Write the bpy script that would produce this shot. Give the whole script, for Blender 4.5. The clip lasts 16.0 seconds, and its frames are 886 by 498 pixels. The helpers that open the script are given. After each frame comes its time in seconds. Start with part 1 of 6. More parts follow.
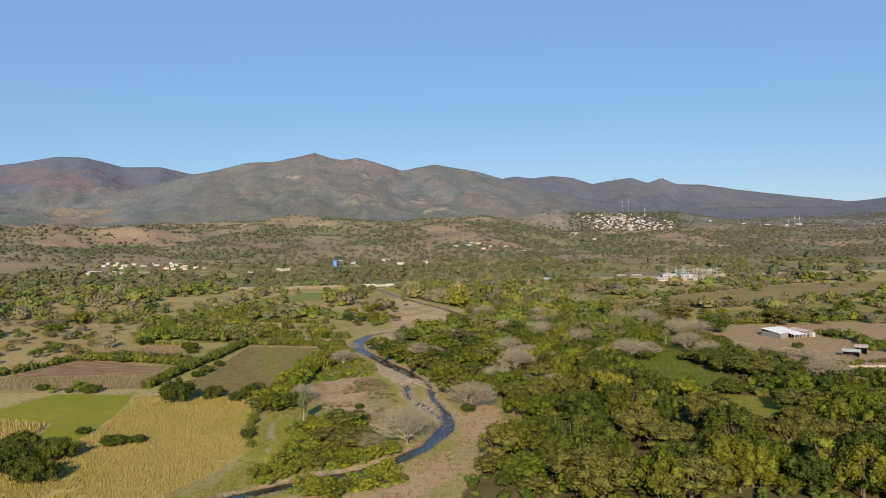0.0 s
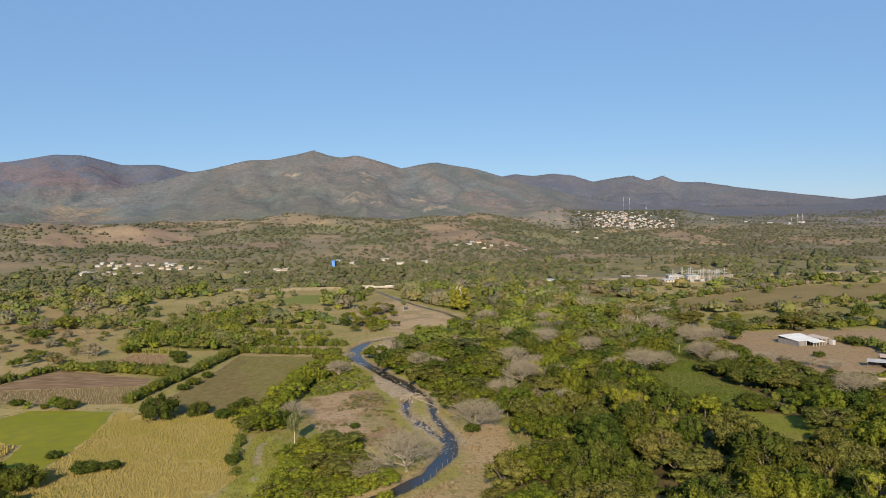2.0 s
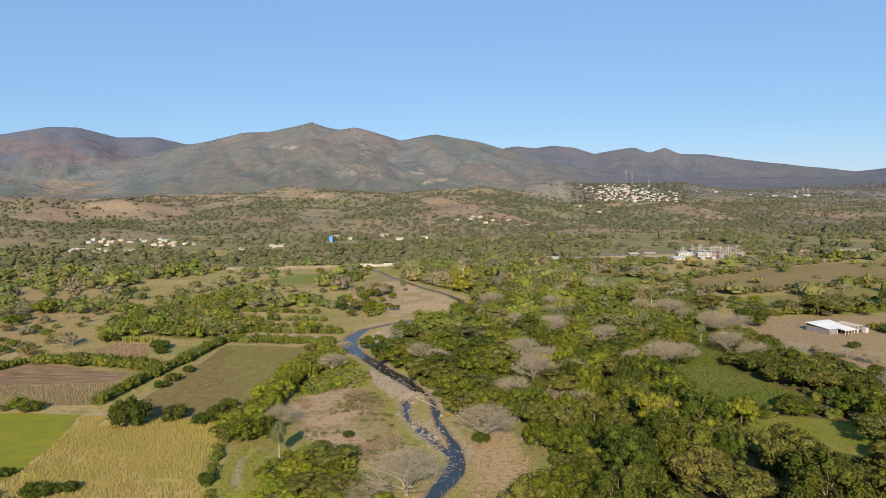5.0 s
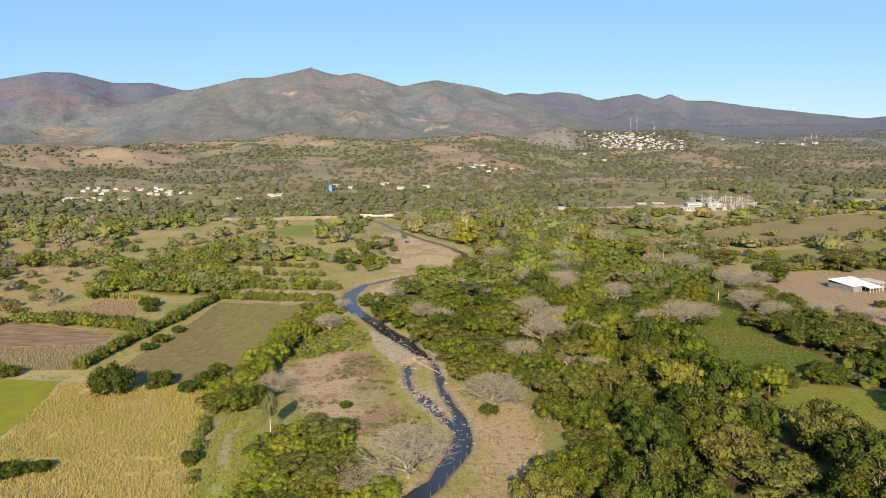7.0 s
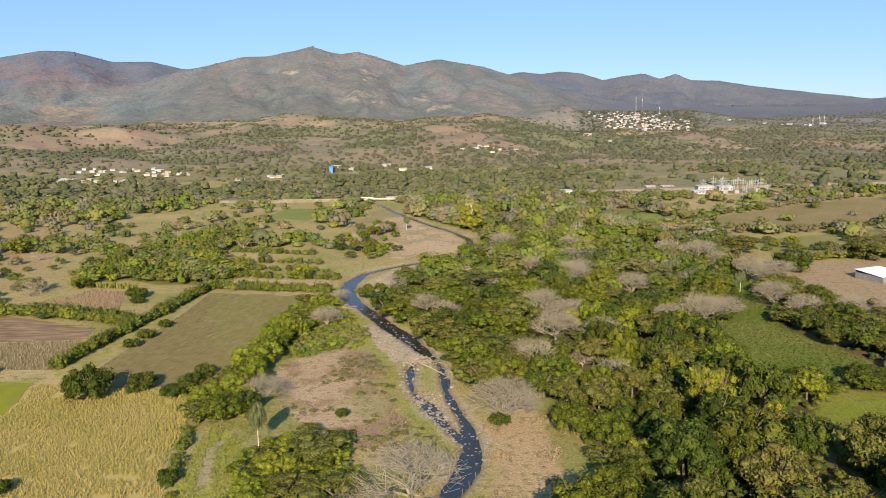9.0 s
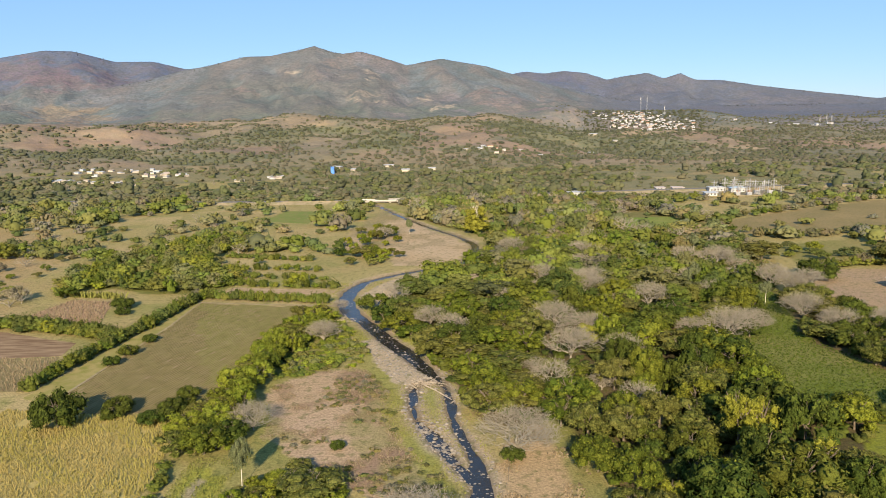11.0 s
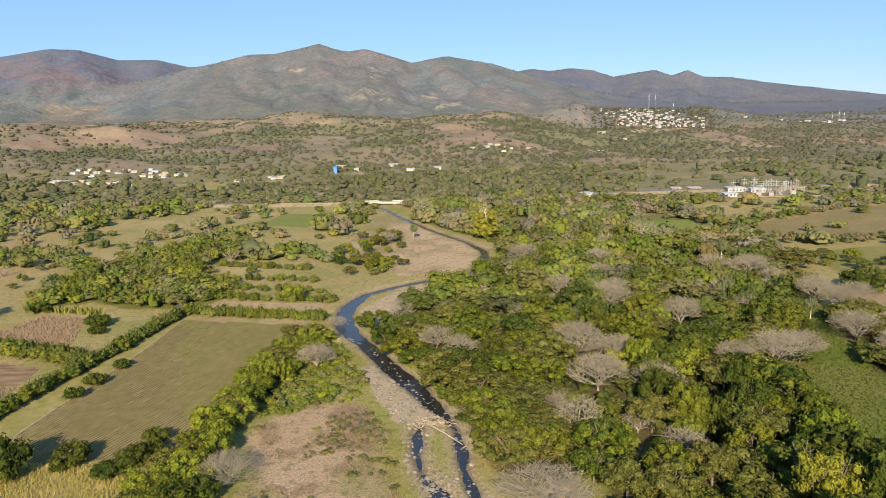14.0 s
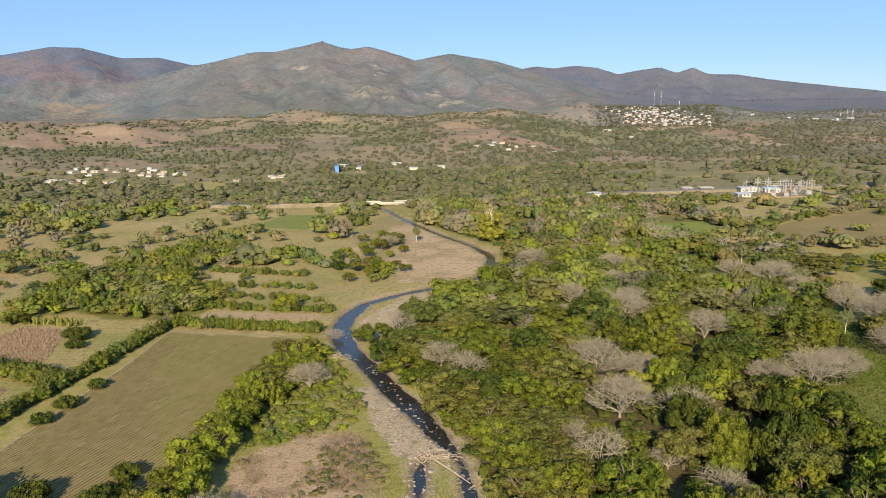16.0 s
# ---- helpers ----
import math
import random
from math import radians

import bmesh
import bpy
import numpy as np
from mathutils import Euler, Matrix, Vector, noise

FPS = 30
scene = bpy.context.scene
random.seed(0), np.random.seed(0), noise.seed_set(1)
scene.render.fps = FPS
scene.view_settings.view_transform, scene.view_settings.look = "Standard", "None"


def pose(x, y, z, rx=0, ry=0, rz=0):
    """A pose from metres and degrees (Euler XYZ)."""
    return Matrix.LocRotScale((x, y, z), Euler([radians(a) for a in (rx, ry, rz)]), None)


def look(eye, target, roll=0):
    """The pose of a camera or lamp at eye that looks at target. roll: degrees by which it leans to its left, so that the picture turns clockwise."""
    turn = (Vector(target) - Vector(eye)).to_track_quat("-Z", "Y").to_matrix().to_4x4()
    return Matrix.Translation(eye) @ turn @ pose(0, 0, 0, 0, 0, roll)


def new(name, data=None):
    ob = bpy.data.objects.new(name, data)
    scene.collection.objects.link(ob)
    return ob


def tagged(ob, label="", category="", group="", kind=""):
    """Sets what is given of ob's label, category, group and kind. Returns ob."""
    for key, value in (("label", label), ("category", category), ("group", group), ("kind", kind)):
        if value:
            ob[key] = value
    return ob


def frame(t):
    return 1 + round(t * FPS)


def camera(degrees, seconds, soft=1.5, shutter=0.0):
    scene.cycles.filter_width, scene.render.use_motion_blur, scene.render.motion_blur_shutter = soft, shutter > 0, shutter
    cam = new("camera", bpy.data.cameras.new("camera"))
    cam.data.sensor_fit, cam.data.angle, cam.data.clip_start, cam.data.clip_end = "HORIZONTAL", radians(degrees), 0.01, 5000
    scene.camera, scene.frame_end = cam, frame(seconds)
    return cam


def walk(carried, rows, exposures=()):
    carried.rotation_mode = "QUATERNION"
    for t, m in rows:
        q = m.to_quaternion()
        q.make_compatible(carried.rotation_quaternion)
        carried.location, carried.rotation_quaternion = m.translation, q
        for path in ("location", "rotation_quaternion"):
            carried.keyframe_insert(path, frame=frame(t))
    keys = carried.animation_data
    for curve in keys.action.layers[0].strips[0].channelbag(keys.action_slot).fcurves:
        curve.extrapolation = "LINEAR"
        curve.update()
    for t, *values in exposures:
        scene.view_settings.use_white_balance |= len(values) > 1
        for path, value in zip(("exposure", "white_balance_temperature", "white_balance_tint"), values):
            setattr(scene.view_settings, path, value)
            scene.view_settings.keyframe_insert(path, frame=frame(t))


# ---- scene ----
cam = camera(62.7, 16.0, soft=0.9)
# seconds, x, y, z, yaw, pitch, roll
ROWS = [
    (0.0, 0.00, 0.00, 64.93, -0.04, -2.29, 0.98),
    (0.5, -0.19, 4.71, 65.51, -0.05, -2.34, 0.99),
    (1.0, -0.38, 9.41, 66.09, -0.05, -2.41, 1.00),
    (1.5, -0.57, 14.11, 66.67, -0.06, -2.47, 1.01),
    (2.0, -0.76, 18.82, 67.23, -0.07, -2.49, 1.01),
    (2.5, -0.95, 23.52, 67.77, -0.10, -2.53, 1.02),
    (3.0, -1.15, 28.21, 68.30, -0.11, -2.59, 1.03),
    (3.5, -1.34, 32.91, 68.80, -0.12, -2.66, 1.04),
    (6.0, -2.48, 56.37, 70.31, -0.06, -6.74, 1.03),
    (6.5, -2.71, 61.02, 70.42, -0.03, -7.74, 1.01),
    (7.0, -2.95, 65.66, 70.51, 0.01, -8.76, 1.00),
    (7.5, -3.19, 70.30, 70.59, 0.03, -9.77, 0.98),
    (8.0, -3.43, 74.93, 70.64, 0.09, -10.24, 0.97),
    (8.5, -3.67, 79.55, 70.68, 0.14, -10.29, 0.95),
    (9.0, -3.90, 84.16, 70.71, 0.20, -10.29, 0.94),
    (11.5, -4.95, 106.96, 70.43, 0.48, -10.30, 1.01),
    (12.0, -5.12, 111.53, 70.39, 0.55, -10.33, 1.03),
    (12.5, -5.29, 116.10, 70.35, 0.62, -10.34, 1.06),
    (13.0, -5.46, 120.67, 70.31, 0.70, -10.37, 1.08),
    (13.5, -5.62, 125.24, 70.27, 0.76, -10.42, 1.11),
    (14.0, -5.78, 129.81, 70.24, 0.83, -10.44, 1.12),
    (14.5, -5.94, 134.38, 70.20, 0.89, -10.46, 1.14),
    (15.0, -6.10, 138.94, 70.16, 0.96, -10.50, 1.14),
    (15.5, -6.26, 143.49, 70.11, 1.03, -10.55, 1.15),
    (16.0, -6.43, 148.04, 70.06, 1.10, -10.59, 1.15),
]

walk(cam, [(t, pose(x, y, z, 90 + pitch, roll, yaw)) for t, x, y, z, yaw, pitch, roll in ROWS],
     exposures=[(0.0, 0.53, 6700, 10), (3.5, 0.55, 6700, 10), (6.0, 0.82, 6700, 10), (7.0, 0.92, 6700, 10), (13.0, 0.92, 6700, 10), (16.0, 0.85, 6700, 10)])

# ---------------------------------------------------------------- light
SUN_HIGH, SUN_ROUND = 25.0, 183.0          # degrees above the horizon, clockwise from the view's axis
world = bpy.data.worlds.new("sky")
scene.world = world
world.use_nodes = True
nt = world.node_tree
sky = nt.nodes.new("ShaderNodeTexSky")
sky.sky_type = "NISHITA"
sky.sun_disc = False
sky.sun_elevation, sky.sun_rotation = radians(SUN_HIGH), radians(SUN_ROUND)
sky.air_density, sky.dust_density, sky.ozone_density, sky.altitude = 0.9, 0.0, 3.5, 300
tint = nt.nodes.new("ShaderNodeMix")
tint.data_type = "RGBA"                    # dry-season haze evens the sky out
tint.inputs[0].default_value = 0.60
tint.inputs[7].default_value = (2.30, 4.60, 8.3, 1)
nt.links.new(sky.outputs[0], tint.inputs[6])
nt.links.new(tint.outputs[2], nt.nodes["Background"].inputs[0])
nt.nodes["Background"].inputs[1].default_value = 0.069
lamp = bpy.data.lights.new("sun", "SUN")
lamp.energy, lamp.angle, lamp.color = 5.4, radians(0.53), (1.0, 0.835, 0.60)
sun_far = Vector((math.sin(radians(SUN_ROUND)) * math.cos(radians(SUN_HIGH)),
                  math.cos(radians(SUN_ROUND)) * math.cos(radians(SUN_HIGH)), math.sin(radians(SUN_HIGH))))
new("sun", lamp).matrix_world = look(sun_far * 900, (0, 0, 0))

# ---------------------------------------------------------------- small tools
rng = np.random.default_rng(7)


def lattice(ix, iy, seed):
    h = (ix.astype(np.int64) * 374761393 + iy.astype(np.int64) * 668265263 + seed * 982451653) & 0x7FFFFFFF
    h = ((h ^ (h >> 13)) * 1274126177) & 0x7FFFFFFF
    return ((h ^ (h >> 16)) & 0xFFFF) / 65535.0


def value(x, y, size, seed=0):
    """Smooth noise, 0 to 1, with features of that size in metres."""
    x, y = np.asarray(x, float) / size, np.asarray(y, float) / size
    ix, iy = np.floor(x), np.floor(y)
    u, v = x - ix, y - iy
    u, v = u * u * (3 - 2 * u), v * v * (3 - 2 * v)
    a, b = lattice(ix, iy, seed), lattice(ix + 1, iy, seed)
    c, d = lattice(ix, iy + 1, seed), lattice(ix + 1, iy + 1, seed)
    return (a * (1 - u) + b * u) * (1 - v) + (c * (1 - u) + d * u) * v


def fbm(x, y, size, octaves=4, seed=0):
    total, weight = 0.0, 0.0
    for k in range(octaves):
        total = total + value(x, y, size / 2 ** k, seed + 17 * k) * 0.55 ** k
        weight += 0.55 ** k
    return total / weight


def ramp(x, a, b):
    u = np.clip((np.asarray(x, float) - a) / (b - a), 0, 1)
    return u * u * (3 - 2 * u)


def inside(x, y, poly):
    x, y = np.asarray(x, float), np.asarray(y, float)
    res = np.zeros(x.shape, bool)
    for (ax, ay), (bx, by) in zip(poly, poly[1:] + poly[:1]):
        if ay == by:
            continue
        res ^= ((ay > y) != (by > y)) & (x < (bx - ax) * (y - ay) / (by - ay) + ax)
    return res


def line_gap(x, y, line):
    """Distance to a polyline of (x, y, half width), less the half width there."""
    best = np.full(np.shape(x), 1e9)
    for (ax, ay, aw), (bx, by, bw) in zip(line, line[1:]):
        dx, dy = bx - ax, by - ay
        k = np.clip(((x - ax) * dx + (y - ay) * dy) / (dx * dx + dy * dy), 0, 1)
        best = np.minimum(best, np.hypot(x - ax - k * dx, y - ay - k * dy) - (aw + (bw - aw) * k))
    return best


def mesh_np(name, verts, faces, mat, colour=None, smooth=False):
    verts, faces = np.asarray(verts, np.float32), np.asarray(faces, np.int32)
    me = bpy.data.meshes.new(name)
    me.vertices.add(len(verts))
    me.vertices.foreach_set("co", verts.ravel())
    me.loops.add(faces.size)
    me.loops.foreach_set("vertex_index", faces.ravel())
    me.polygons.add(len(faces))
    me.polygons.foreach_set("loop_start", np.arange(0, faces.size, faces.shape[1], dtype=np.int32))
    me.polygons.foreach_set("use_smooth", np.broadcast_to(smooth, len(faces)))
    me.update(calc_edges=True)
    if colour is not None:
        at = me.attributes.new("cover", "FLOAT_COLOR", "POINT")
        rgba = np.ones((len(verts), 4), np.float32)
        rgba[:, :np.shape(colour)[1]] = colour
        at.data.foreach_set("color", rgba.ravel())
    me.materials.append(mat)
    return me


def part(name, bm, material, parent=None, label="", smooth=False):
    me = bpy.data.meshes.new(name)
    for f in bm.faces:
        f.smooth = smooth
    bm.to_mesh(me)
    bm.free()
    me.materials.append(material)
    ob = new(name, me)
    ob.parent = parent
    if label:
        ob["label"] = label
    return ob


def shared(name, me, parent, m=None):
    ob = new(name, me)
    ob.parent = parent
    if m is not None:
        ob.matrix_basis = m
    return ob


def box(bm, lo, hi, m=None):
    """A box between two corners, added to bm."""
    mid = [(a + b) / 2 for a, b in zip(lo, hi)]
    mat = Matrix.LocRotScale(mid, None, [max(b - a, 1e-4) for a, b in zip(lo, hi)])
    return bmesh.ops.create_cube(bm, size=1, matrix=(m @ mat) if m else mat)["verts"]


def bar(bm, a, b, r, sides=4):
    """A rod from a to b."""
    a, b = Vector(a), Vector(b)
    way = b - a
    m = Matrix.Translation((a + b) / 2) @ way.to_track_quat("Z", "Y").to_matrix().to_4x4()
    bmesh.ops.create_cone(bm, cap_ends=True, segments=sides, radius1=r, radius2=r, depth=way.length, matrix=m)


def tubes(segs, sides=3):
    """Tapered rods from rows of (x0, y0, z0, r0, x1, y1, z1, r1)."""
    s = np.asarray(segs, float)
    a, b = s[:, 0:3], s[:, 4:7]
    w = b - a
    w /= np.linalg.norm(w, axis=1, keepdims=True) + 1e-9
    ref = np.where(np.abs(w[:, 2:3]) > 0.9, [[1.0, 0, 0]], [[0, 0, 1.0]])
    u = np.cross(w, ref)
    u /= np.linalg.norm(u, axis=1, keepdims=True)
    v = np.cross(w, u)
    ang = np.arange(sides) * 2 * math.pi / sides
    ring = u[:, None] * np.cos(ang)[None, :, None] + v[:, None] * np.sin(ang)[None, :, None]
    va = a[:, None] + ring * s[:, 3][:, None, None]
    vb = b[:, None] + ring * s[:, 7][:, None, None]
    verts = np.concatenate([va, vb], 1).reshape(-1, 3)
    k = np.arange(sides)
    quad = np.stack([k, (k + 1) % sides, sides + (k + 1) % sides, sides + k], -1)
    faces = (quad[None] + (np.arange(len(s)) * 2 * sides)[:, None, None]).reshape(-1, 4)
    return verts, faces


# ---------------------------------------------------------------- materials
def material(name, rough=0.9, metal=0.0, spec=0.25):
    mat = bpy.data.materials.new(name)
    mat.use_nodes = True
    bs = mat.node_tree.nodes["Principled BSDF"]
    bs.inputs["Roughness"].default_value = rough
    bs.inputs["Metallic"].default_value = metal
    bs.inputs["Specular IOR Level"].default_value = spec
    return mat, mat.node_tree, bs


def node(tree, kind, **props):
    n = tree.nodes.new(kind)
    for key, val in props.items():
        n.inputs[key].default_value = val
    return n


def mixed(tree, fac, a, b, mode="MIX"):
    n = tree.nodes.new("ShaderNodeMix")
    n.data_type, n.blend_type = "RGBA", mode
    for socket, v in ((n.inputs[0], fac), (n.inputs[6], a), (n.inputs[7], b)):
        if isinstance(v, bpy.types.NodeSocket):
            tree.links.new(v, socket)
        elif isinstance(v, tuple):
            socket.default_value = (*v, 1)
        else:
            socket.default_value = v
    return n.outputs[2]


def spread(tree, fac, lo, hi, out_lo=0.0, out_hi=1.0):
    n = tree.nodes.new("ShaderNodeMapRange")
    tree.links.new(fac, n.inputs[0])
    for i, v in enumerate((lo, hi, out_lo, out_hi)):
        n.inputs[1 + i].default_value = v
    return n.outputs[0]


def grain(tree, scale, detail=4.0, stretch=None, turn=0.0):
    geo = tree.nodes.new("ShaderNodeNewGeometry")
    n = node(tree, "ShaderNodeTexNoise", Scale=scale, Detail=detail)
    if stretch:
        mp = tree.nodes.new("ShaderNodeMapping")
        mp.inputs["Scale"].default_value = stretch
        mp.inputs["Rotation"].default_value = (0, 0, radians(turn))
        tree.links.new(geo.outputs["Position"], mp.inputs[0])
        tree.links.new(mp.outputs[0], n.inputs["Vector"])
    else:
        tree.links.new(geo.outputs["Position"], n.inputs["Vector"])
    return n.outputs[0]


def relief(tree, bs, height, strength, distance):
    n = node(tree, "ShaderNodeBump", Strength=strength, Distance=distance)
    tree.links.new(height, n.inputs["Height"])
    tree.links.new(n.outputs[0], bs.inputs["Normal"])


def soil(name, a, b, c, sizes=(0.06, 0.5, 3.0), rough=0.95, bump=0.5, stretch=None, turn=0.0):
    """Ground of two colours in patches with specks of a third."""
    mat, tree, bs = material(name, rough, 0, 0.05)
    big = spread(tree, grain(tree, sizes[0], 5), 0.36, 0.64)
    mid = spread(tree, grain(tree, sizes[1], 5, stretch, turn), 0.42, 0.68)
    fine = grain(tree, sizes[2], 3)
    col = mixed(tree, big, a, b)
    col = mixed(tree, mid, col, c)
    col = mixed(tree, spread(tree, fine, 0.3, 0.7, 0.0, 0.55), col, (0.5, 0.5, 0.5), "SOFT_LIGHT")
    tree.links.new(col, bs.inputs["Base Color"])
    relief(tree, bs, fine, bump, 0.25)
    return mat


def painted(name, a, b, rough=0.6, scale=0.8, metal=0.0, bump=0.0, spec=0.4):
    mat, tree, bs = material(name, rough, metal, spec)
    col = mixed(tree, spread(tree, grain(tree, scale, 6), 0.35, 0.7), a, b)
    tree.links.new(col, bs.inputs["Base Color"])
    if bump:
        relief(tree, bs, grain(tree, scale * 6, 3), bump, 0.05)
    return mat


def foliage(name, a, b, c, from_mesh=False, fine=3.4, low=0.78, rough=1.0, thinness=0.22, hues=0.0):
    """Leaves: the tree's own colour between a and b, single clumps towards c."""
    mat, tree, bs = material(name, 0.75, 0, 0.04)
    geo = tree.nodes.new("ShaderNodeNewGeometry")
    if from_mesh:
        at = tree.nodes.new("ShaderNodeAttribute")
        at.attribute_name = "cover"
        col = at.outputs["Color"]
    else:
        info = tree.nodes.new("ShaderNodeObjectInfo")
        again = tree.nodes.new("ShaderNodeMath")       # a second chance value for the hue
        again.operation = "FRACT"
        many = tree.nodes.new("ShaderNodeMath")
        many.operation = "MULTIPLY"
        many.inputs[1].default_value = 17.3
        tree.links.new(info.outputs["Random"], many.inputs[0])
        tree.links.new(many.outputs[0], again.inputs[0])
        turned = tree.nodes.new("ShaderNodeHueSaturation")
        tree.links.new(spread(tree, again.outputs[0], 0.0, 1.0, 0.5 - 0.028 * hues, 0.5 + 0.016 * hues), turned.inputs["Hue"])
        tree.links.new(mixed(tree, info.outputs["Random"], a, b), turned.inputs["Color"])
        col = turned.outputs[0]
    col = mixed(tree, spread(tree, geo.outputs["Random Per Island"], 0.45, 1.0, 0.0, 0.6), col, c)
    dim = spread(tree, geo.outputs["Random Per Island"], 0.0, 0.5, low, 1.0)
    mul = tree.nodes.new("ShaderNodeHueSaturation")
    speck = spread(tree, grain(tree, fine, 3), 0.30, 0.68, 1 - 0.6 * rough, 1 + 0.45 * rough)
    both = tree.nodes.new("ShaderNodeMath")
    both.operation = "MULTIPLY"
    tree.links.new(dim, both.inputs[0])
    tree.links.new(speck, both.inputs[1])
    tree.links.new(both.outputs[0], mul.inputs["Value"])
    tree.links.new(col, mul.inputs["Color"])
    tree.links.new(mul.outputs[0], bs.inputs["Base Color"])
    thin = tree.nodes.new("ShaderNodeBsdfTranslucent")
    tree.links.new(mul.outputs[0], thin.inputs[0])
    mix = tree.nodes.new("ShaderNodeMixShader")
    mix.inputs[0].default_value = thinness
    tree.links.new(bs.outputs[0], mix.inputs[1])
    tree.links.new(thin.outputs[0], mix.inputs[2])
    tree.links.new(mix.outputs[0], tree.nodes["Material Output"].inputs[0])
    return mat


def land():
    """The valley's ground: its cover comes with the mesh, broken up at two scales."""
    mat, tree, bs = material("valley_ground", 0.95, 0, 0.05)
    at = tree.nodes.new("ShaderNodeAttribute")
    at.attribute_name = "cover"
    col = mixed(tree, spread(tree, grain(tree, 0.035, 5), 0.38, 0.66, 0.0, 0.35), at.outputs["Color"], (0.30, 0.21, 0.11))
    col = mixed(tree, spread(tree, grain(tree, 0.5, 6), 0.52, 0.66, 0.0, 0.55), col, (0.085, 0.095, 0.03))
    wood = at.outputs["Alpha"]
    patch = spread(tree, grain(tree, 0.016, 8), 0.42, 0.60)
    crowns = spread(tree, grain(tree, 0.07, 5), 0.40, 0.60)
    # far cover leans to grey and blue, haze put into the colour
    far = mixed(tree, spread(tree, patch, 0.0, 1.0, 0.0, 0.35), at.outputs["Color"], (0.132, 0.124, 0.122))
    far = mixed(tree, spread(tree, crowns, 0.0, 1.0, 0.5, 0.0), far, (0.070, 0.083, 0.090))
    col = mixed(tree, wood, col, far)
    hsv = tree.nodes.new("ShaderNodeHueSaturation")
    tree.links.new(spread(tree, grain(tree, 1.7, 4), 0.3, 0.7, 0.72, 1.25), hsv.inputs["Value"])
    tree.links.new(col, hsv.inputs["Color"])
    tree.links.new(hsv.outputs[0], bs.inputs["Base Color"])
    canopy = tree.nodes.new("ShaderNodeMath")      # the woods of the mountains stand up from the ground
    canopy.operation = "MULTIPLY_ADD"
    deep = tree.nodes.new("ShaderNodeMath")
    deep.operation = "MULTIPLY"
    deep.inputs[1].default_value = 22.0
    tree.links.new(wood, deep.inputs[0])
    tree.links.new(deep.outputs[0], canopy.inputs[0])
    tree.links.new(grain(tree, 0.055, 5), canopy.inputs[1])
    tree.links.new(grain(tree, 2.2, 4), canopy.inputs[2])
    relief(tree, bs, canopy.outputs[0], 0.6, 0.35)
    return mat


LAND = land()
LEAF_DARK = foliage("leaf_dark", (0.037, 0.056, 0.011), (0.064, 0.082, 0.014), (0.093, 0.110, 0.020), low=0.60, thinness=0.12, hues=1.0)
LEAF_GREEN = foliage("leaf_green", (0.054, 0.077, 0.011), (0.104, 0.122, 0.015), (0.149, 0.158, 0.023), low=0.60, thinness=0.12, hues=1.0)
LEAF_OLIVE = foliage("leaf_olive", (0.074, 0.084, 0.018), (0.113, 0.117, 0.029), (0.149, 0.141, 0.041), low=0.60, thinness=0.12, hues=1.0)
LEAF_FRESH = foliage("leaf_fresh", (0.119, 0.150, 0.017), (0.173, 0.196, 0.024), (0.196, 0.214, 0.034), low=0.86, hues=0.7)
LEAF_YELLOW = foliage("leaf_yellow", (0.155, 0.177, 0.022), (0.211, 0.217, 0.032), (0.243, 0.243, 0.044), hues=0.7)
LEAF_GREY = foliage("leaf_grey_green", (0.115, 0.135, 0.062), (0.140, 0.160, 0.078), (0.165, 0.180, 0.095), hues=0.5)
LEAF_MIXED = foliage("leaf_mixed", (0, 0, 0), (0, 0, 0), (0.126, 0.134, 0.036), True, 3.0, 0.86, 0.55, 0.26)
# distant leaves: greyed clump colour and softened shade, in place of haze
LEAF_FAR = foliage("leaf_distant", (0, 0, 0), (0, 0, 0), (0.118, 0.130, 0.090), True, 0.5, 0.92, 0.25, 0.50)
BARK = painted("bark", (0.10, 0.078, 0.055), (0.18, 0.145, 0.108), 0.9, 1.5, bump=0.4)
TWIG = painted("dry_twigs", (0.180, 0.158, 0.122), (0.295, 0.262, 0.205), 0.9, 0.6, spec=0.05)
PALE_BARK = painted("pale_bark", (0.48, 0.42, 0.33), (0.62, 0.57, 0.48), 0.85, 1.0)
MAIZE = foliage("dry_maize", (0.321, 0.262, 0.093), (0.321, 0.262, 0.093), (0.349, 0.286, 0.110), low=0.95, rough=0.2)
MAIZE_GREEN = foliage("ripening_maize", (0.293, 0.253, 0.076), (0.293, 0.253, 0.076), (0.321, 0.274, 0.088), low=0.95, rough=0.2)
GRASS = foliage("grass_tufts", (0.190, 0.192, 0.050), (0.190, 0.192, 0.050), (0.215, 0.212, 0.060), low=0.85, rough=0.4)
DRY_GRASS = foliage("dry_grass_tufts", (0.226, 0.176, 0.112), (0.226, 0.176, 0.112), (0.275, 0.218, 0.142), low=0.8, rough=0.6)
STONE = painted("river_stone", (0.12, 0.105, 0.09), (0.27, 0.235, 0.195), 0.9, 0.9, bump=0.3)
WHITE_WALL = painted("white_plaster", (0.33, 0.33, 0.33), (0.48, 0.48, 0.48), 0.8, 0.3)
CREAM_WALL = painted("cream_plaster", (0.36, 0.31, 0.25), (0.48, 0.43, 0.36), 0.85, 0.3)
SHEET_ROOF = painted("zinc_roof", (0.36, 0.37, 0.38), (0.50, 0.50, 0.50), 0.5, 0.25, 0.2)
WHITE_ROOF = painted("white_roof", (0.55, 0.56, 0.57), (0.70, 0.70, 0.70), 0.5, 0.25, 0.1)
PARAPET = painted("aged_concrete", (0.27, 0.24, 0.20), (0.38, 0.34, 0.29), 0.9, 0.4, bump=0.2)
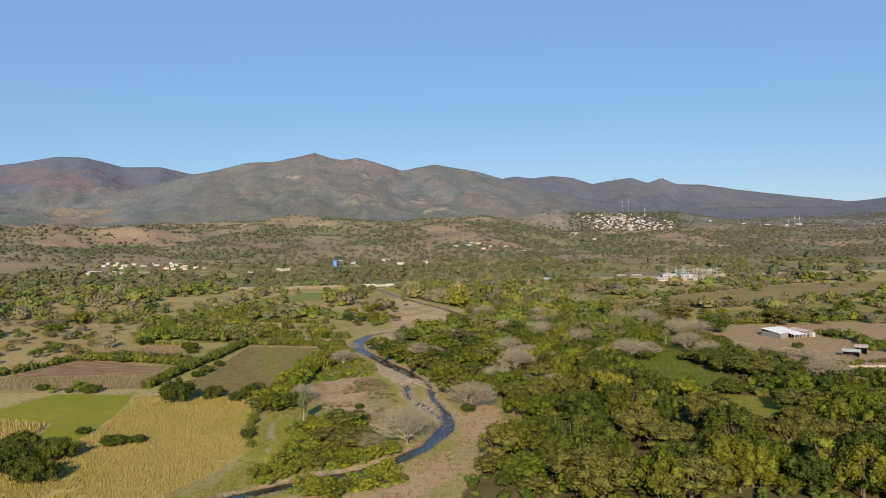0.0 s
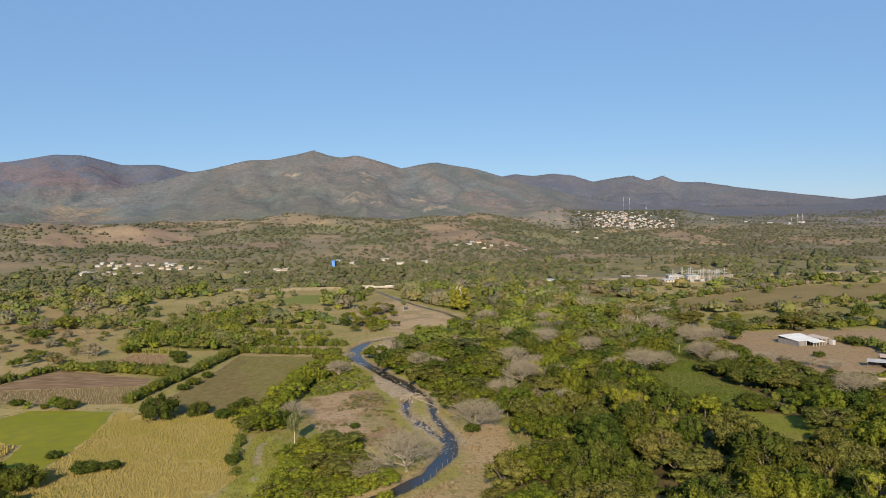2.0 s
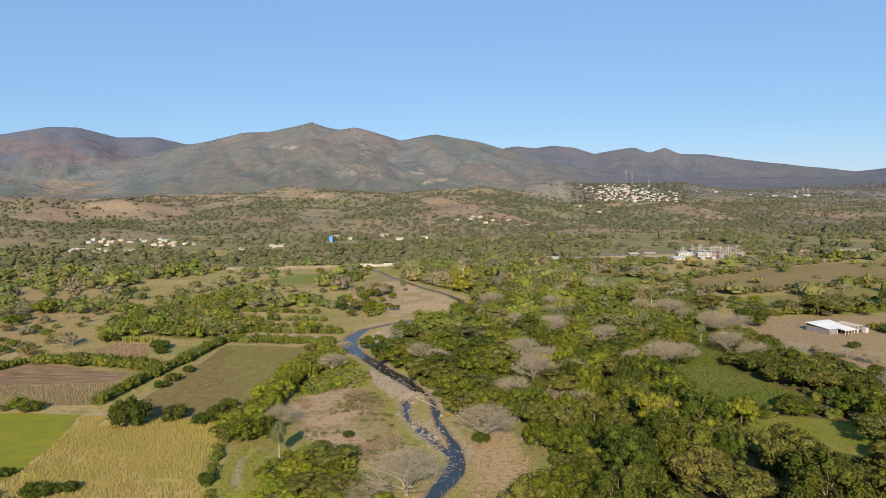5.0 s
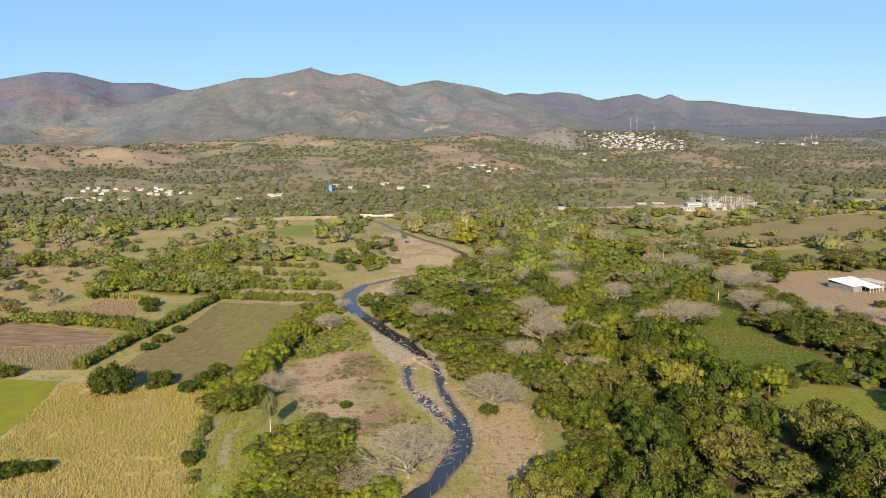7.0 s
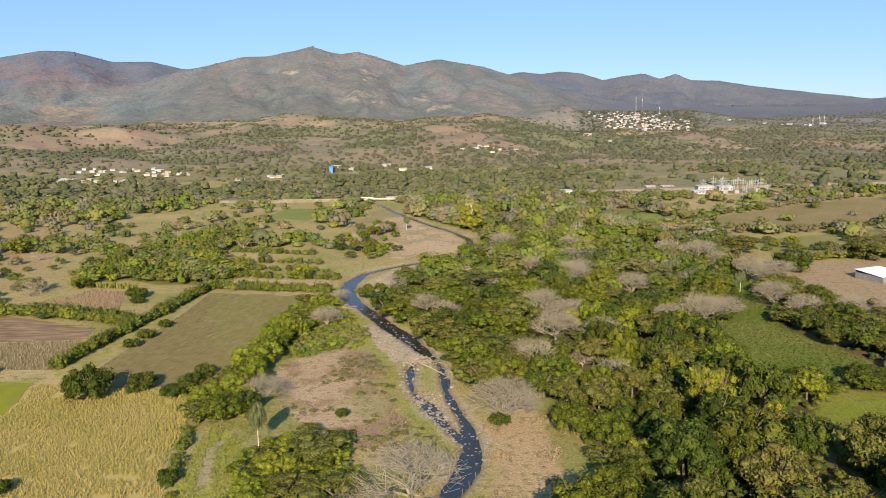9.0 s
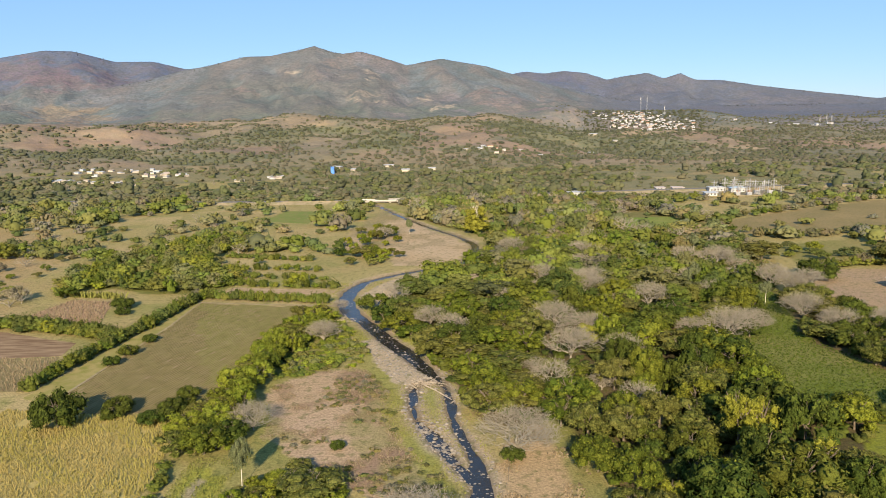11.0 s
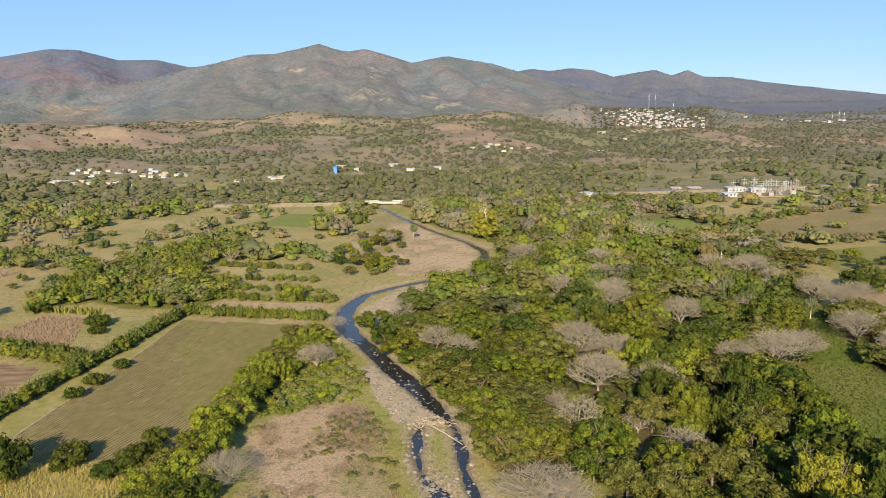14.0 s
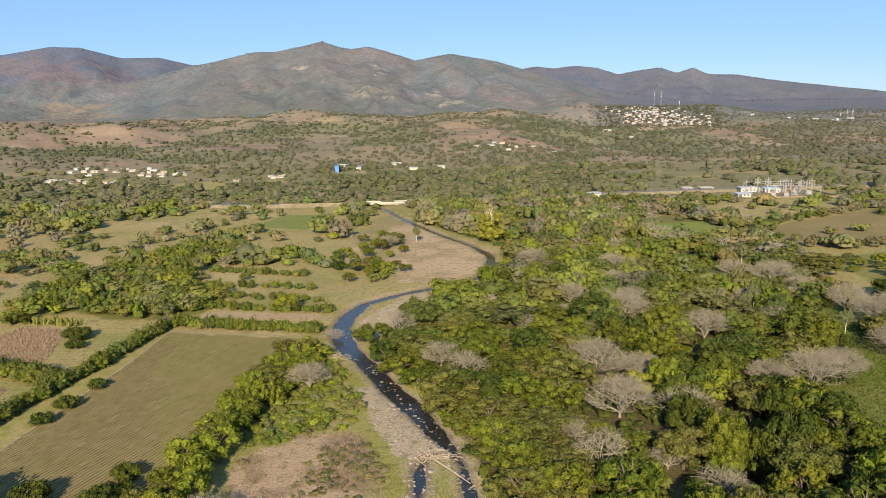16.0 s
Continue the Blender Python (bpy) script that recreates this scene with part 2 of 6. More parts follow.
RUST_ROOF = painted("weathered_roof", (0.34, 0.27, 0.23), (0.46, 0.40, 0.36), 0.6, 0.3)
TILE_ROOF = painted("clay_roof", (0.34, 0.17, 0.10), (0.45, 0.25, 0.16), 0.85, 0.4)
STEEL = painted("galvanised_steel", (0.30, 0.30, 0.31), (0.40, 0.40, 0.41), 0.5, 0.3, 0.3)
PALE_BLUE = painted("pale_blue_sheet", (0.32, 0.42, 0.50), (0.42, 0.52, 0.60), 0.5, 0.3)
BLUE_SHEET = painted("blue_sheet", (0.05, 0.17, 0.52), (0.08, 0.24, 0.66), 0.5, 0.3)
CONCRETE = painted("concrete", (0.34, 0.32, 0.29), (0.46, 0.43, 0.39), 0.9, 0.4, bump=0.2)
DARK_INSIDE = painted("dark_timber", (0.05, 0.045, 0.05), (0.10, 0.09, 0.085), 0.9, 0.8)
ASPHALT = painted("asphalt", (0.10, 0.095, 0.09), (0.16, 0.15, 0.14), 0.9, 0.2)


def river_water():
    mat, tree, bs = material("river_water", 0.12, 0, 0.42)
    bs.inputs["Base Color"].default_value = (0.017, 0.017, 0.018, 1)
    relief(tree, bs, grain(tree, 2.4, 5), 0.8, 0.12)
    return mat


WATER = river_water()

# ---------------------------------------------------------------- the plan of the valley
RIVER = [(-78, 742, 1.6), (-70, 715, 1.2), (-50, 654, 1.1), (-33, 608, 1.1), (-17, 568, 1.1), (-1, 535, 1.3), (9, 506, 1.5),
         (8.5, 480, 1.8), (2, 456, 1.7), (-10, 444, 1.6), (-19, 437, 1.8), (-32, 426, 1.8), (-42, 414, 2.0), (-47, 396, 2.6),
         (-46, 376, 2.9), (-41.5, 362, 2.9), (-33.5, 348, 2.3), (-28.5, 336, 2.3), (-24, 325, 2.6), (-18.6, 316, 2.5), (-15, 307, 2.3), (-11.7, 299, 1.8), (-9, 293, 0.9),
         (-6.4, 285, 0.5), (-5.3, 275, 0.6), (-4.8, 266, 0.5), (-3.2, 258, 0.6), (-1.6, 251, 0.6), (-0.2, 245, 0.9), (0.5, 238, 1.3), (0.5, 230, 1.7), (-0.4, 224, 2.0), (-2, 218, 2.0), (-5.5, 208.5, 1.9), (-14, 196, 2.0), (-22, 188, 1.7),
         (-33, 183, 1.6), (-42, 177, 1.6), (-53, 170, 1.6), (-80, 150, 1.6), (-120, 120, 1.6)]
SIDE = [(-14.0, 289, 0.1), (-15, 285, 0.8), (-15, 280, 0.9), (-14.9, 274, 0.5), (-13.6, 266, 0.5), (-11.2, 260.5, 0.9), (-9.0, 256, 1.2), (-7.0, 250, 1.1), (-4.6, 243.5, 0.8), (-1.5, 236, 0.7)]
STREAM = [(-54, 244, 0.2), (-56, 232, 0.2), (-54, 221, 0.5), (-51, 212, 0.7), (-50, 195, 0.6), (-52, 172, 0.6)]
CLEAR_RIGHT = [(3, 240), (8, 252), (14, 262), (20, 258), (22, 245), (23, 232), (21, 222), (14, 210), (9, 196), (-1, 176), (-10, 160), (-20, 172), (-10, 190), (2, 205), (5, 222)]
CLEAR_LEFT = [(-52, 288), (-42, 300), (-29, 300), (-21, 281), (-19, 262), (-14, 248), (-7, 236), (-6, 224), (-13, 220), (-22, 230), (-36, 243), (-48, 254)]
SANDBAR = [(-56, 658), (-65, 580), (-70, 520), (-62, 482), (-34, 472), (-33, 447), (-18, 446), (0, 462), (5, 480), (5, 504), (-11, 545), (-34, 604)]
GREEN_PLOT = [(-138, 611), (-102, 595), (-100, 661), (-132, 666)]
GRAVEL_BEND = [(-20, 430), (-33, 413), (-42, 388), (-40, 372), (-30, 368), (-25, 395), (-18, 412)]
GRAVEL_BANK = [(-34, 328), (-28, 307), (-21, 290), (-14, 284), (-9, 293), (-16, 310), (-24, 330)]
ISLAND = [(-13, 287), (-8.5, 286), (-7, 276), (-6.6, 266), (-5, 258), (-3.2, 250), (-1.8, 243), (-4, 247), (-6.5, 255), (-9.5, 262), (-12.2, 267), (-13.2, 276)]
BARNYARD = [(138, 383), (150, 412), (165, 424), (255, 424), (255, 322), (205, 312), (176, 300), (150, 300), (140, 318), (147, 350)]
MEADOW_A = [(80, 280), (84, 300), (79, 310), (83, 325), (92, 334), (104, 366), (118, 399), (127, 404), (117, 360), (107, 326), (113, 302), (115, 281), (104, 267), (90, 268)]
GULLY = [(47, 208, 1.0), (49, 232, 2.5), (52, 262, 1.5), (52, 284, 2.5), (55, 302, 2.5), (58, 312, 1.0)]
GAP = [(45, 220), (46, 246), (53, 246), (53, 222)]
GAP_FAR = [(44, 292), (46, 306), (54, 315), (62, 312), (58, 292)]
MEADOW_B = [(84, 250), (92, 258), (108, 261), (119, 250), (116, 238), (102, 222), (88, 221), (78, 234)]
MEADOW_C = [(80, 438), (108, 462), (106, 430), (82, 418)]
MEADOW_D = [(109, 597), (152, 601), (148, 560), (130, 530), (100, 534)]
RIGHT_FIELD = [(160, 538), (184, 584), (217, 606), (271, 644), (330, 676), (420, 680), (330, 560), (235, 528), (192, 512)]
RIGHT_PASTURE = [(158, 432), (165, 480), (230, 512), (330, 540), (420, 560), (420, 430)]
FOREST_RIGHT = [(-4, 110), (2, 165), (14, 198), (18, 212), (27, 224), (25, 245), (21, 262), (4, 262), (-2, 278), (-7, 290), (-13, 306), (-20, 322), (-28, 341), (-35, 362),
                (-22, 392), (-12, 428), (4, 442), (14, 468), (17, 520), (8, 545), (-16, 585), (-40, 640), (-30, 705), (60, 725), (160, 705),
                (168, 610), (160, 545), (152, 470), (140, 425), (127, 385), (136, 345), (128, 310), (175, 290), (260, 290), (260, 110)]
RIVERSIDE_LEFT = [(-72, 150), (-49, 178), (-46, 210), (-50, 235), (-62, 246), (-66, 268), (-64, 300), (-60, 340), (-52, 368), (-46, 350), (-38, 326), (-34, 308),
                  (-44, 292), (-46, 262), (-38, 240), (-24, 224), (-16, 206), (-26, 192), (-50, 182)]
WOOD_LEFT = [(-170, 396), (-150, 408), (-128, 394), (-106, 397), (-100, 404), (-100, 432), (-120, 442), (-126, 480), (-116, 520), (-134, 560),
             (-152, 545), (-160, 505), (-170, 470), (-180, 430)]
MAIZE_FIELD = [(-117, 274), (-97, 270), (-73, 269), (-67, 250), (-65, 239), (-65, 229), (-62, 218), (-55, 209), (-60, 190), (-72, 160), (-112, 150),
               (-135, 170), (-120, 195), (-110, 212), (-112, 240)]
GREEN_FIELD = [(-160, 255), (-151, 279), (-119, 276), (-114, 254), (-112, 232), (-112, 209), (-121, 200), (-130, 238), (-152, 243)]
MAIZE_STRIP = [(-155, 241), (-131, 236), (-123, 206), (-140, 185), (-180, 205), (-178, 240)]
STUBBLE = [(-196, 284), (-154, 281), (-162, 256), (-180, 244), (-200, 250)]
PLOUGHED = [(-181, 346), (-176, 350), (-127, 329), (-125, 316), (-190, 311)]
DRY_FIELD = [(-190, 310), (-125, 315), (-120, 286), (-185, 288), (-196, 300)]
SMALL_FIELD = [(-163, 360), (-158, 388), (-140, 384), (-130, 352), (-134, 347), (-150, 353)]
DARK_FIELD = [(-100, 271), (-106.5, 284), (-106, 292), (-104, 326), (-102.8, 348), (-103, 379), (-78, 373), (-51, 370), (-56, 345), (-63, 305), (-68, 271)]
GRASS_STRIP = [(-117, 282), (-115, 300), (-110, 343), (-105, 380), (-103.6, 380), (-103.4, 348), (-104.6, 326), (-106.6, 292), (-107, 284), (-108, 276)]
FALLOW_STRIP = [(-99, 397), (-53, 390.5), (-52.5, 398.5), (-99, 405.5)]


def interp(x, table):
    return np.interp(x, [a for a, b in table], [b for a, b in table])


# crest lines of the three ranges: bearing in degrees, height in degrees above the eye
LEFT_RANGE = [(-60, 3.5), (-36, 3.6), (-30.7, 4.3), (-28.2, 4.82), (-26.3, 4.81), (-23.9, 4.16), (-21.3, 4.19), (-19.2, 3.7), (-15, 3.0), (-8, 2.0), (4, 0.6), (60, 0.1)]
MID_RANGE = [(-60, 0.4), (-34, 0.8), (-27, 1.9), (-22, 2.9), (-19.2, 3.65), (-17.8, 3.9), (-15, 4.6), (-13.3, 4.64), (-11.2, 5.06), (-10, 5.36), (-8.6, 4.9), (-7.9, 4.8),
             (-6.6, 4.96), (-5.3, 4.61), (-3.1, 3.9), (-1.8, 4.15), (-0.5, 4.34), (2.9, 3.72), (4.7, 3.15), (8, 2.2), (12, 1.2), (17, 0.5), (60, 0.2)]
RIGHT_RANGE = [(-60, 1.0), (0, 2.2), (4.7, 3.1), (5.8, 3.28), (7.3, 3.1), (8.8, 3.26), (10.4, 3.05), (11.9, 2.53), (13.2, 2.75), (14.8, 2.95), (16.0, 2.5),
               (17.1, 2.85), (18.1, 2.36), (20, 2.25), (22.3, 1.82), (26, 1.27), (29.7, 0.75), (31.4, 0.9), (36, 1.6), (60, 2.2)]
PLAIN_LEFT = [(0, 0), (950, 0), (1100, 4), (1290, 28), (1600, 40), (2000, 50), (2500, 58), (5200, 58)]
PLAIN_RIGHT = [(0, 0), (1000, 0), (1400, 5), (2000, 9), (2180, 14), (2680, 78), (2850, 82), (3300, 50), (5200, 40)]


def height(x, y):
    x, y = np.asarray(x, float), np.asarray(y, float)
    r, az = np.hypot(x + 3, y - 66), np.degrees(np.arctan2(x + 3, y - 66))
    side = ramp(az, 3, 11)
    z = interp(r, PLAIN_LEFT) * (1 - side) + interp(r, PLAIN_RIGHT) * side
    z = z * (1 - 0.45 * ramp(az, 18, 24))
    swell = ramp(r, 950, 1600) * (1 - 0.45 * ramp(az, 12, 22))
    swell = swell * (1 - 0.75 * ramp(az, 9, 11) * ramp(-az, -20, -18) * ramp(r, 1850, 2150))
    z = z + swell * ((fbm(x, y, 420, 4, 3) - 0.5) * 84 + (fbm(x, y, 130, 3, 5) - 0.5) * 40)
    spur = spur_at(x, y)
    gulch = 1 - np.abs(2 * fbm(x - 0.3 * y, y * 0.5, 120, 4, 13) - 1)
    for table, foot, crest in ((LEFT_RANGE, 2250, 4250), (MID_RANGE, 1850, 3750), (RIGHT_RANGE, 2700, 4450)):
        wob = az + (fbm(x, y, 60, 2, 21) - 0.5) * 0.12
        top = 70 + crest * np.tan(np.radians(interp(wob, table)))
        s = np.clip((r - foot) / (crest - foot), 0, 1)
        s2 = np.clip((r - crest) / 900, 0, 1)
        up = (0.45 * s ** 1.25 + 0.55 * s ** 2.1) * (1 - 0.75 * s2 ** 1.3)
        carve = 1 - (0.50 * (1 - spur) + 0.22 * (1 - gulch)) * np.sin(np.pi * np.clip(s, 0, 1)) ** 0.8
        z = np.maximum(z, top * up * carve)
    near = (r < 900)
    if np.any(near):
        gap = np.full(x.shape, 50.0)
        xn, yn = x[near], y[near]
        ragged = (fbm(xn, yn, 7, 3, 19) - 0.5) * 2.6
        gap[near] = ragged + np.minimum(line_gap(xn, yn, RIVER), np.minimum(line_gap(xn, yn, SIDE), line_gap(xn, yn, STREAM) + 0.6))
        z = z - 1.5 * (1 - ramp(gap, -0.8, 1.2))
        z[near] = z[near] - 4.0 * (1 - ramp(line_gap(xn, yn, GULLY) + ragged * 0.5, -2.0, 2.5))
    return z


# places on the slopes: bearing, rise, and their half sizes in degrees
SCARS = [(-5.8, 2.8, 0.45, 0.55), (-6.7, 1.6, 0.8, 0.42), (-5.2, 1.3, 0.4, 0.4), (-1.8, 1.36, 0.65, 0.24), (-0.6, 0.74, 0.75, 0.2), (-11.5, 3.5, 0.5, 0.18)]
PINK_ROCK = [(3.3, 1.6, 1.7, 0.65), (4.7, 0.4, 2.1, 0.4), (7.7, 1.06, 1.0, 0.4), (9.6, 0.05, 0.9, 0.4), (-8.3, 4.1, 1.0, 0.45), (-15.3, 2.5, 0.9, 0.5)]
RED_SLOPES = [(-28.8, 3.4, 3.2, 0.75), (-27.2, 2.8, 1.9, 0.5), (-24.5, 2.9, 1.4, 0.4)]
TERRACES = [(-27.5, 0.76, 1.6, 0.6), (-25.9, 0.85, 1.4, 0.25), (-25.3, 0.3, 1.1, 0.3), (-10.4, -0.22, 2.0, 0.32), (-4.15, -0.46, 1.8, 0.38)]
RED_FIELDS = [(-20.8, -0.43, 3.4, 0.34), (0.7, -1.1, 1.9, 0.45), (-1.3, -2.0, 1.4, 0.45), (19.7, -1.6, 2.3, 0.5), (-28.8, -0.3, 2.7, 0.34), (-15, -2.2, 2.7, 0.3), (-27.5, -1.4, 2.7, 0.3)]
GREEN_BELTS = [(-3.5, -1.75, 5.0, 0.55), (1.5, -2.6, 4.0, 0.5), (8.5, -2.2, 4.5, 1.2), (-14.5, -1.3, 4.5, 0.35), (-24, -2.1, 3.5, 0.4), (-9.5, -0.9, 4.0, 0.3), (5.5, -0.9, 3.0, 0.4), (-19, -2.7, 5.0, 0.35), (14.5, -2.4, 3.5, 0.5)]
DRY_PLOTS = [(19.6, -3.2, 1.6, 0.22), (20.0, -4.2, 2.0, 0.27), (25.9, -4.9, 2.7, 0.31)]


def spur_at(x, y):
    return 1 - np.abs(2 * fbm(x + 0.25 * y, y * 0.35, 330, 5, 9) - 1)


def rise_from(z, r):
    return np.degrees(np.arctan2(z - 70.5, r))


def in_belt(x, y, z):
    """How far a place on the hills lies within one of the green belts, 0 to 1."""
    r, az = np.hypot(x + 3, y - 66), np.degrees(np.arctan2(x + 3, y - 66))
    rise = rise_from(z, r)
    edge = 3.0 * (fbm(x, y, 120, 4, 99) - 0.5)
    best = np.zeros(np.shape(x))
    for b0, e0, db, de in GREEN_BELTS:
        best = np.maximum(best, ramp(-np.hypot((az - b0) / db, (rise - e0) / de) - edge, -1.2, -0.8))
    return best * ramp(r, 1000, 1150)


def soft_in(x, y, poly, wobble=2.5, seed=0):
    """Whether a place lies within a plot whose edge wanders a little."""
    return inside(x + (fbm(x, y, 9, 3, seed) - 0.5) * 2 * wobble, y + (fbm(x, y, 9, 3, seed + 5) - 0.5) * 2 * wobble, poly)


def ground_colour(x, y, z):
    r, az = np.hypot(x + 3, y - 66), np.degrees(np.arctan2(x + 3, y - 66))
    col = np.empty((len(x), 3))
    col[:] = (0.258, 0.218, 0.092)
    n1 = fbm(x, y, 70, 4, 31)
    n2 = fbm(x, y, 22, 4, 41)

    def lay(mask, c):
        w = np.clip(np.asarray(mask, float), 0, 1)[:, None]
        col[:] = col * (1 - w) + np.array(c) * w

    lay(ramp(n1, 0.45, 0.62), (0.315, 0.250, 0.124))
    lay(ramp(n2, 0.54, 0.68) * 0.6, (0.17, 0.175, 0.055))
    lay(ramp(y, 700, 780) * ramp(n1, 0.36, 0.46), (0.158, 0.150, 0.086))
    lay(ramp(-x - 0.36 * y, 20, 60) * ramp(y, 300, 340) * ramp(-y, -640, -540) * ramp(n2, 0.40, 0.52) * 0.75, (0.285, 0.198, 0.108))
    # low hills behind the plain: red soil, dry scrub, colours greyed for haze
    hill = ramp(r, 1000, 1300)
    lay(hill, (0.178, 0.150, 0.112))
    lay(hill * ramp(fbm(x, y, 240, 4, 51), 0.48, 0.56), (0.232, 0.168, 0.128))
    lay(hill * ramp(fbm(x, y, 160, 4, 61), 0.54, 0.60) * 0.8, (0.300, 0.232, 0.160))
    lay(hill * ramp(fbm(x, y, 110, 4, 71), 0.47, 0.56) * 0.9, (0.134, 0.134, 0.094))
    belt = in_belt(x, y, z)
    lay(belt * 0.9, (0.112, 0.124, 0.074))
    # mountains: woods with dry brown slopes between them, blued in colour for haze
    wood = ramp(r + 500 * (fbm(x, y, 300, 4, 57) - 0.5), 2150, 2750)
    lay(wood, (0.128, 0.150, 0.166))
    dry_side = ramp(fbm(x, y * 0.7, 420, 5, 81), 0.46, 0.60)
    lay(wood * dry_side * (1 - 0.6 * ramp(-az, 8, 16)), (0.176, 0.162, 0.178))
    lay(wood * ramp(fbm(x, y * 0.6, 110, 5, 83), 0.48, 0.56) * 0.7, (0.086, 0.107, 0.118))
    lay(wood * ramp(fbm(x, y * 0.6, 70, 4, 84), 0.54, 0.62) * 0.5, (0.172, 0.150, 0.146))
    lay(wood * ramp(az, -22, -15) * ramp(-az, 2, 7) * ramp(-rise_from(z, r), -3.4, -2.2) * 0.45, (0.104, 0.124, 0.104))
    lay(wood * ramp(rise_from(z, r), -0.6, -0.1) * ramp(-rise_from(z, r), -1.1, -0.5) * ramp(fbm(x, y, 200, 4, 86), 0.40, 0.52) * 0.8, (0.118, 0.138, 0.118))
    # browner spurs draw the ridges, relief shading put into the colour
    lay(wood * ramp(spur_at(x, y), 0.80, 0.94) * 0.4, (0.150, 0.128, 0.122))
    # ranges behind and to the right: bluer, distance haze painted into the ground
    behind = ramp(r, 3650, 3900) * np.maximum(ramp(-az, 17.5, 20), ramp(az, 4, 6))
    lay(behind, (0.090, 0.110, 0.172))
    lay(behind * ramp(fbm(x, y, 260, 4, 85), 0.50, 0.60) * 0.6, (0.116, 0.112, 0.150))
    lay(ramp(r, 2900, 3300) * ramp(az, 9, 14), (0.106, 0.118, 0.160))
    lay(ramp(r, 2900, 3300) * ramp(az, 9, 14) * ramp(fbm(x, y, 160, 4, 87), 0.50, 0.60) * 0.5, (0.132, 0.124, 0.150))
    # bare rock, red slopes and single fields, by bearing and rise from the valley's middle
    rise = rise_from(z, r)
    edge = fbm(x, y, 60, 4, 89) - 0.5
    edge2 = fbm(x, y, 25, 3, 90) - 0.5
    pieces = ramp(fbm(x, y, 55, 3, 92), 0.46, 0.56)
    for spots, colour, full in ((SCARS, (0.360, 0.300, 0.235), 0.75), (PINK_ROCK, (0.215, 0.168, 0.155), 0.6), (RED_SLOPES, (0.150, 0.112, 0.130), 0.65),
                                (TERRACES, (0.235, 0.182, 0.128), 0.7), (RED_FIELDS, (0.205, 0.146, 0.112), 0.75), (DRY_PLOTS, (0.250, 0.195, 0.100), 0.9)):
        for b0, e0, db, de in spots:
            lay(ramp(-np.hypot((az - b0) / db, (rise - e0) / de) - 2.2 * edge - 1.6 * edge2, -1.25, -0.75) * full * (pieces if spots in (SCARS, PINK_ROCK) else 1), colour)
    # the valley's plots
    near = r < 900
    wet = np.full(len(x), 99.0)
    wet[near] = np.minimum(line_gap(x[near], y[near], RIVER), line_gap(x[near], y[near], SIDE))
    # woodland floor: litter brown, darkened further to stand for the crowns' shade
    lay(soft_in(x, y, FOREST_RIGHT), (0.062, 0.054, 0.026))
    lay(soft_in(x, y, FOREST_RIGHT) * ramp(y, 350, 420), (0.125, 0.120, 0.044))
    # gully bed taken near black, its deep shade put into the colour
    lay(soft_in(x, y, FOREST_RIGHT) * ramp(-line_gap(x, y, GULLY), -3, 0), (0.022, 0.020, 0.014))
    lay(ramp(-line_gap(x, y, [(-55, 245, 3), (-54, 222, 4), (-51, 200, 4), (-52, 175, 4)]), -3, 0), (0.205, 0.215, 0.036))
    lay(ramp(-line_gap(x, y, [(-54, 244, 0.3), (-56, 232, 0.6), (-54, 221, 0.8), (-51, 205, 0.5)]), -1.2, 0) * ramp(fbm(x, y, 8, 3, 49), 0.44, 0.58), (0.26, 0.22, 0.14))
    lay(soft_in(x, y, RIVERSIDE_LEFT), (0.185, 0.182, 0.056))
    lay(soft_in(x, y, WOOD_LEFT), (0.13, 0.14, 0.04))
    lay(ramp(-wet, -9, -5) * ramp(n2, 0.40, 0.50) * (x < -12 + 0.0 * y), (0.190, 0.190, 0.045))
    lay(soft_in(x, y, CLEAR_LEFT, 3), (0.330, 0.238, 0.158))
    lay(soft_in(x, y, CLEAR_LEFT, 3) * ramp(fbm(x, y, 14, 5, 43), 0.43, 0.54), (0.210, 0.142, 0.098))
    lay(soft_in(x, y, CLEAR_LEFT, 3) * ramp(fbm(x, y, 12, 4, 45), 0.58, 0.66) * 0.6, (0.170, 0.165, 0.055))
    lay(ramp(-line_gap(x, y, [(-36, 322, 3.5), (-28, 305, 3.5), (-22, 290, 3.2), (-18.6, 276, 2.6), (-16.8, 264, 2.6), (-13.2, 252, 2.6), (-9.5, 241, 2.6), (-6.5, 228, 2.4)]) + 7 * (n2 - 0.5), -2.2, 0.4) * 0.95, (0.205, 0.198, 0.055))
    lay(ramp(-line_gap(x, y, [(-39, 374, 1.6), (-36, 364, 1.6), (-29, 350, 1.8), (-22, 333, 1.8), (-15, 318, 1.5)]) + 4 * (n2 - 0.5), -1.5, 0) * 0.9, (0.200, 0.205, 0.048))
    lay(soft_in(x, y, CLEAR_RIGHT, 2.5), (0.32, 0.232, 0.135))
    lay(soft_in(x, y, CLEAR_RIGHT, 2.5) * ramp(n2, 0.54, 0.62) * 0.6, (0.22, 0.19, 0.08))
    lay(ramp(-line_gap(x, y, [(19, 262, 2.0), (21, 244, 2.0), (22, 222, 2.5)]), -2.5, 0) * 0.85, (0.150, 0.165, 0.045))
    lay(soft_in(x, y, SANDBAR, 3), (0.37, 0.275, 0.175))
    lay(soft_in(x, y, SANDBAR, 3) * ramp(fbm(x, y, 12, 4, 44), 0.46, 0.60) * 0.8, (0.25, 0.195, 0.115))
    lay(soft_in(x, y, SANDBAR, 3) * ramp(-x, 34, 46) * ramp(n2, 0.42, 0.56) * 0.8, (0.19, 0.165, 0.075))
    lay(soft_in(x, y, GRAVEL_BEND, 1.5), (0.34, 0.275, 0.19))
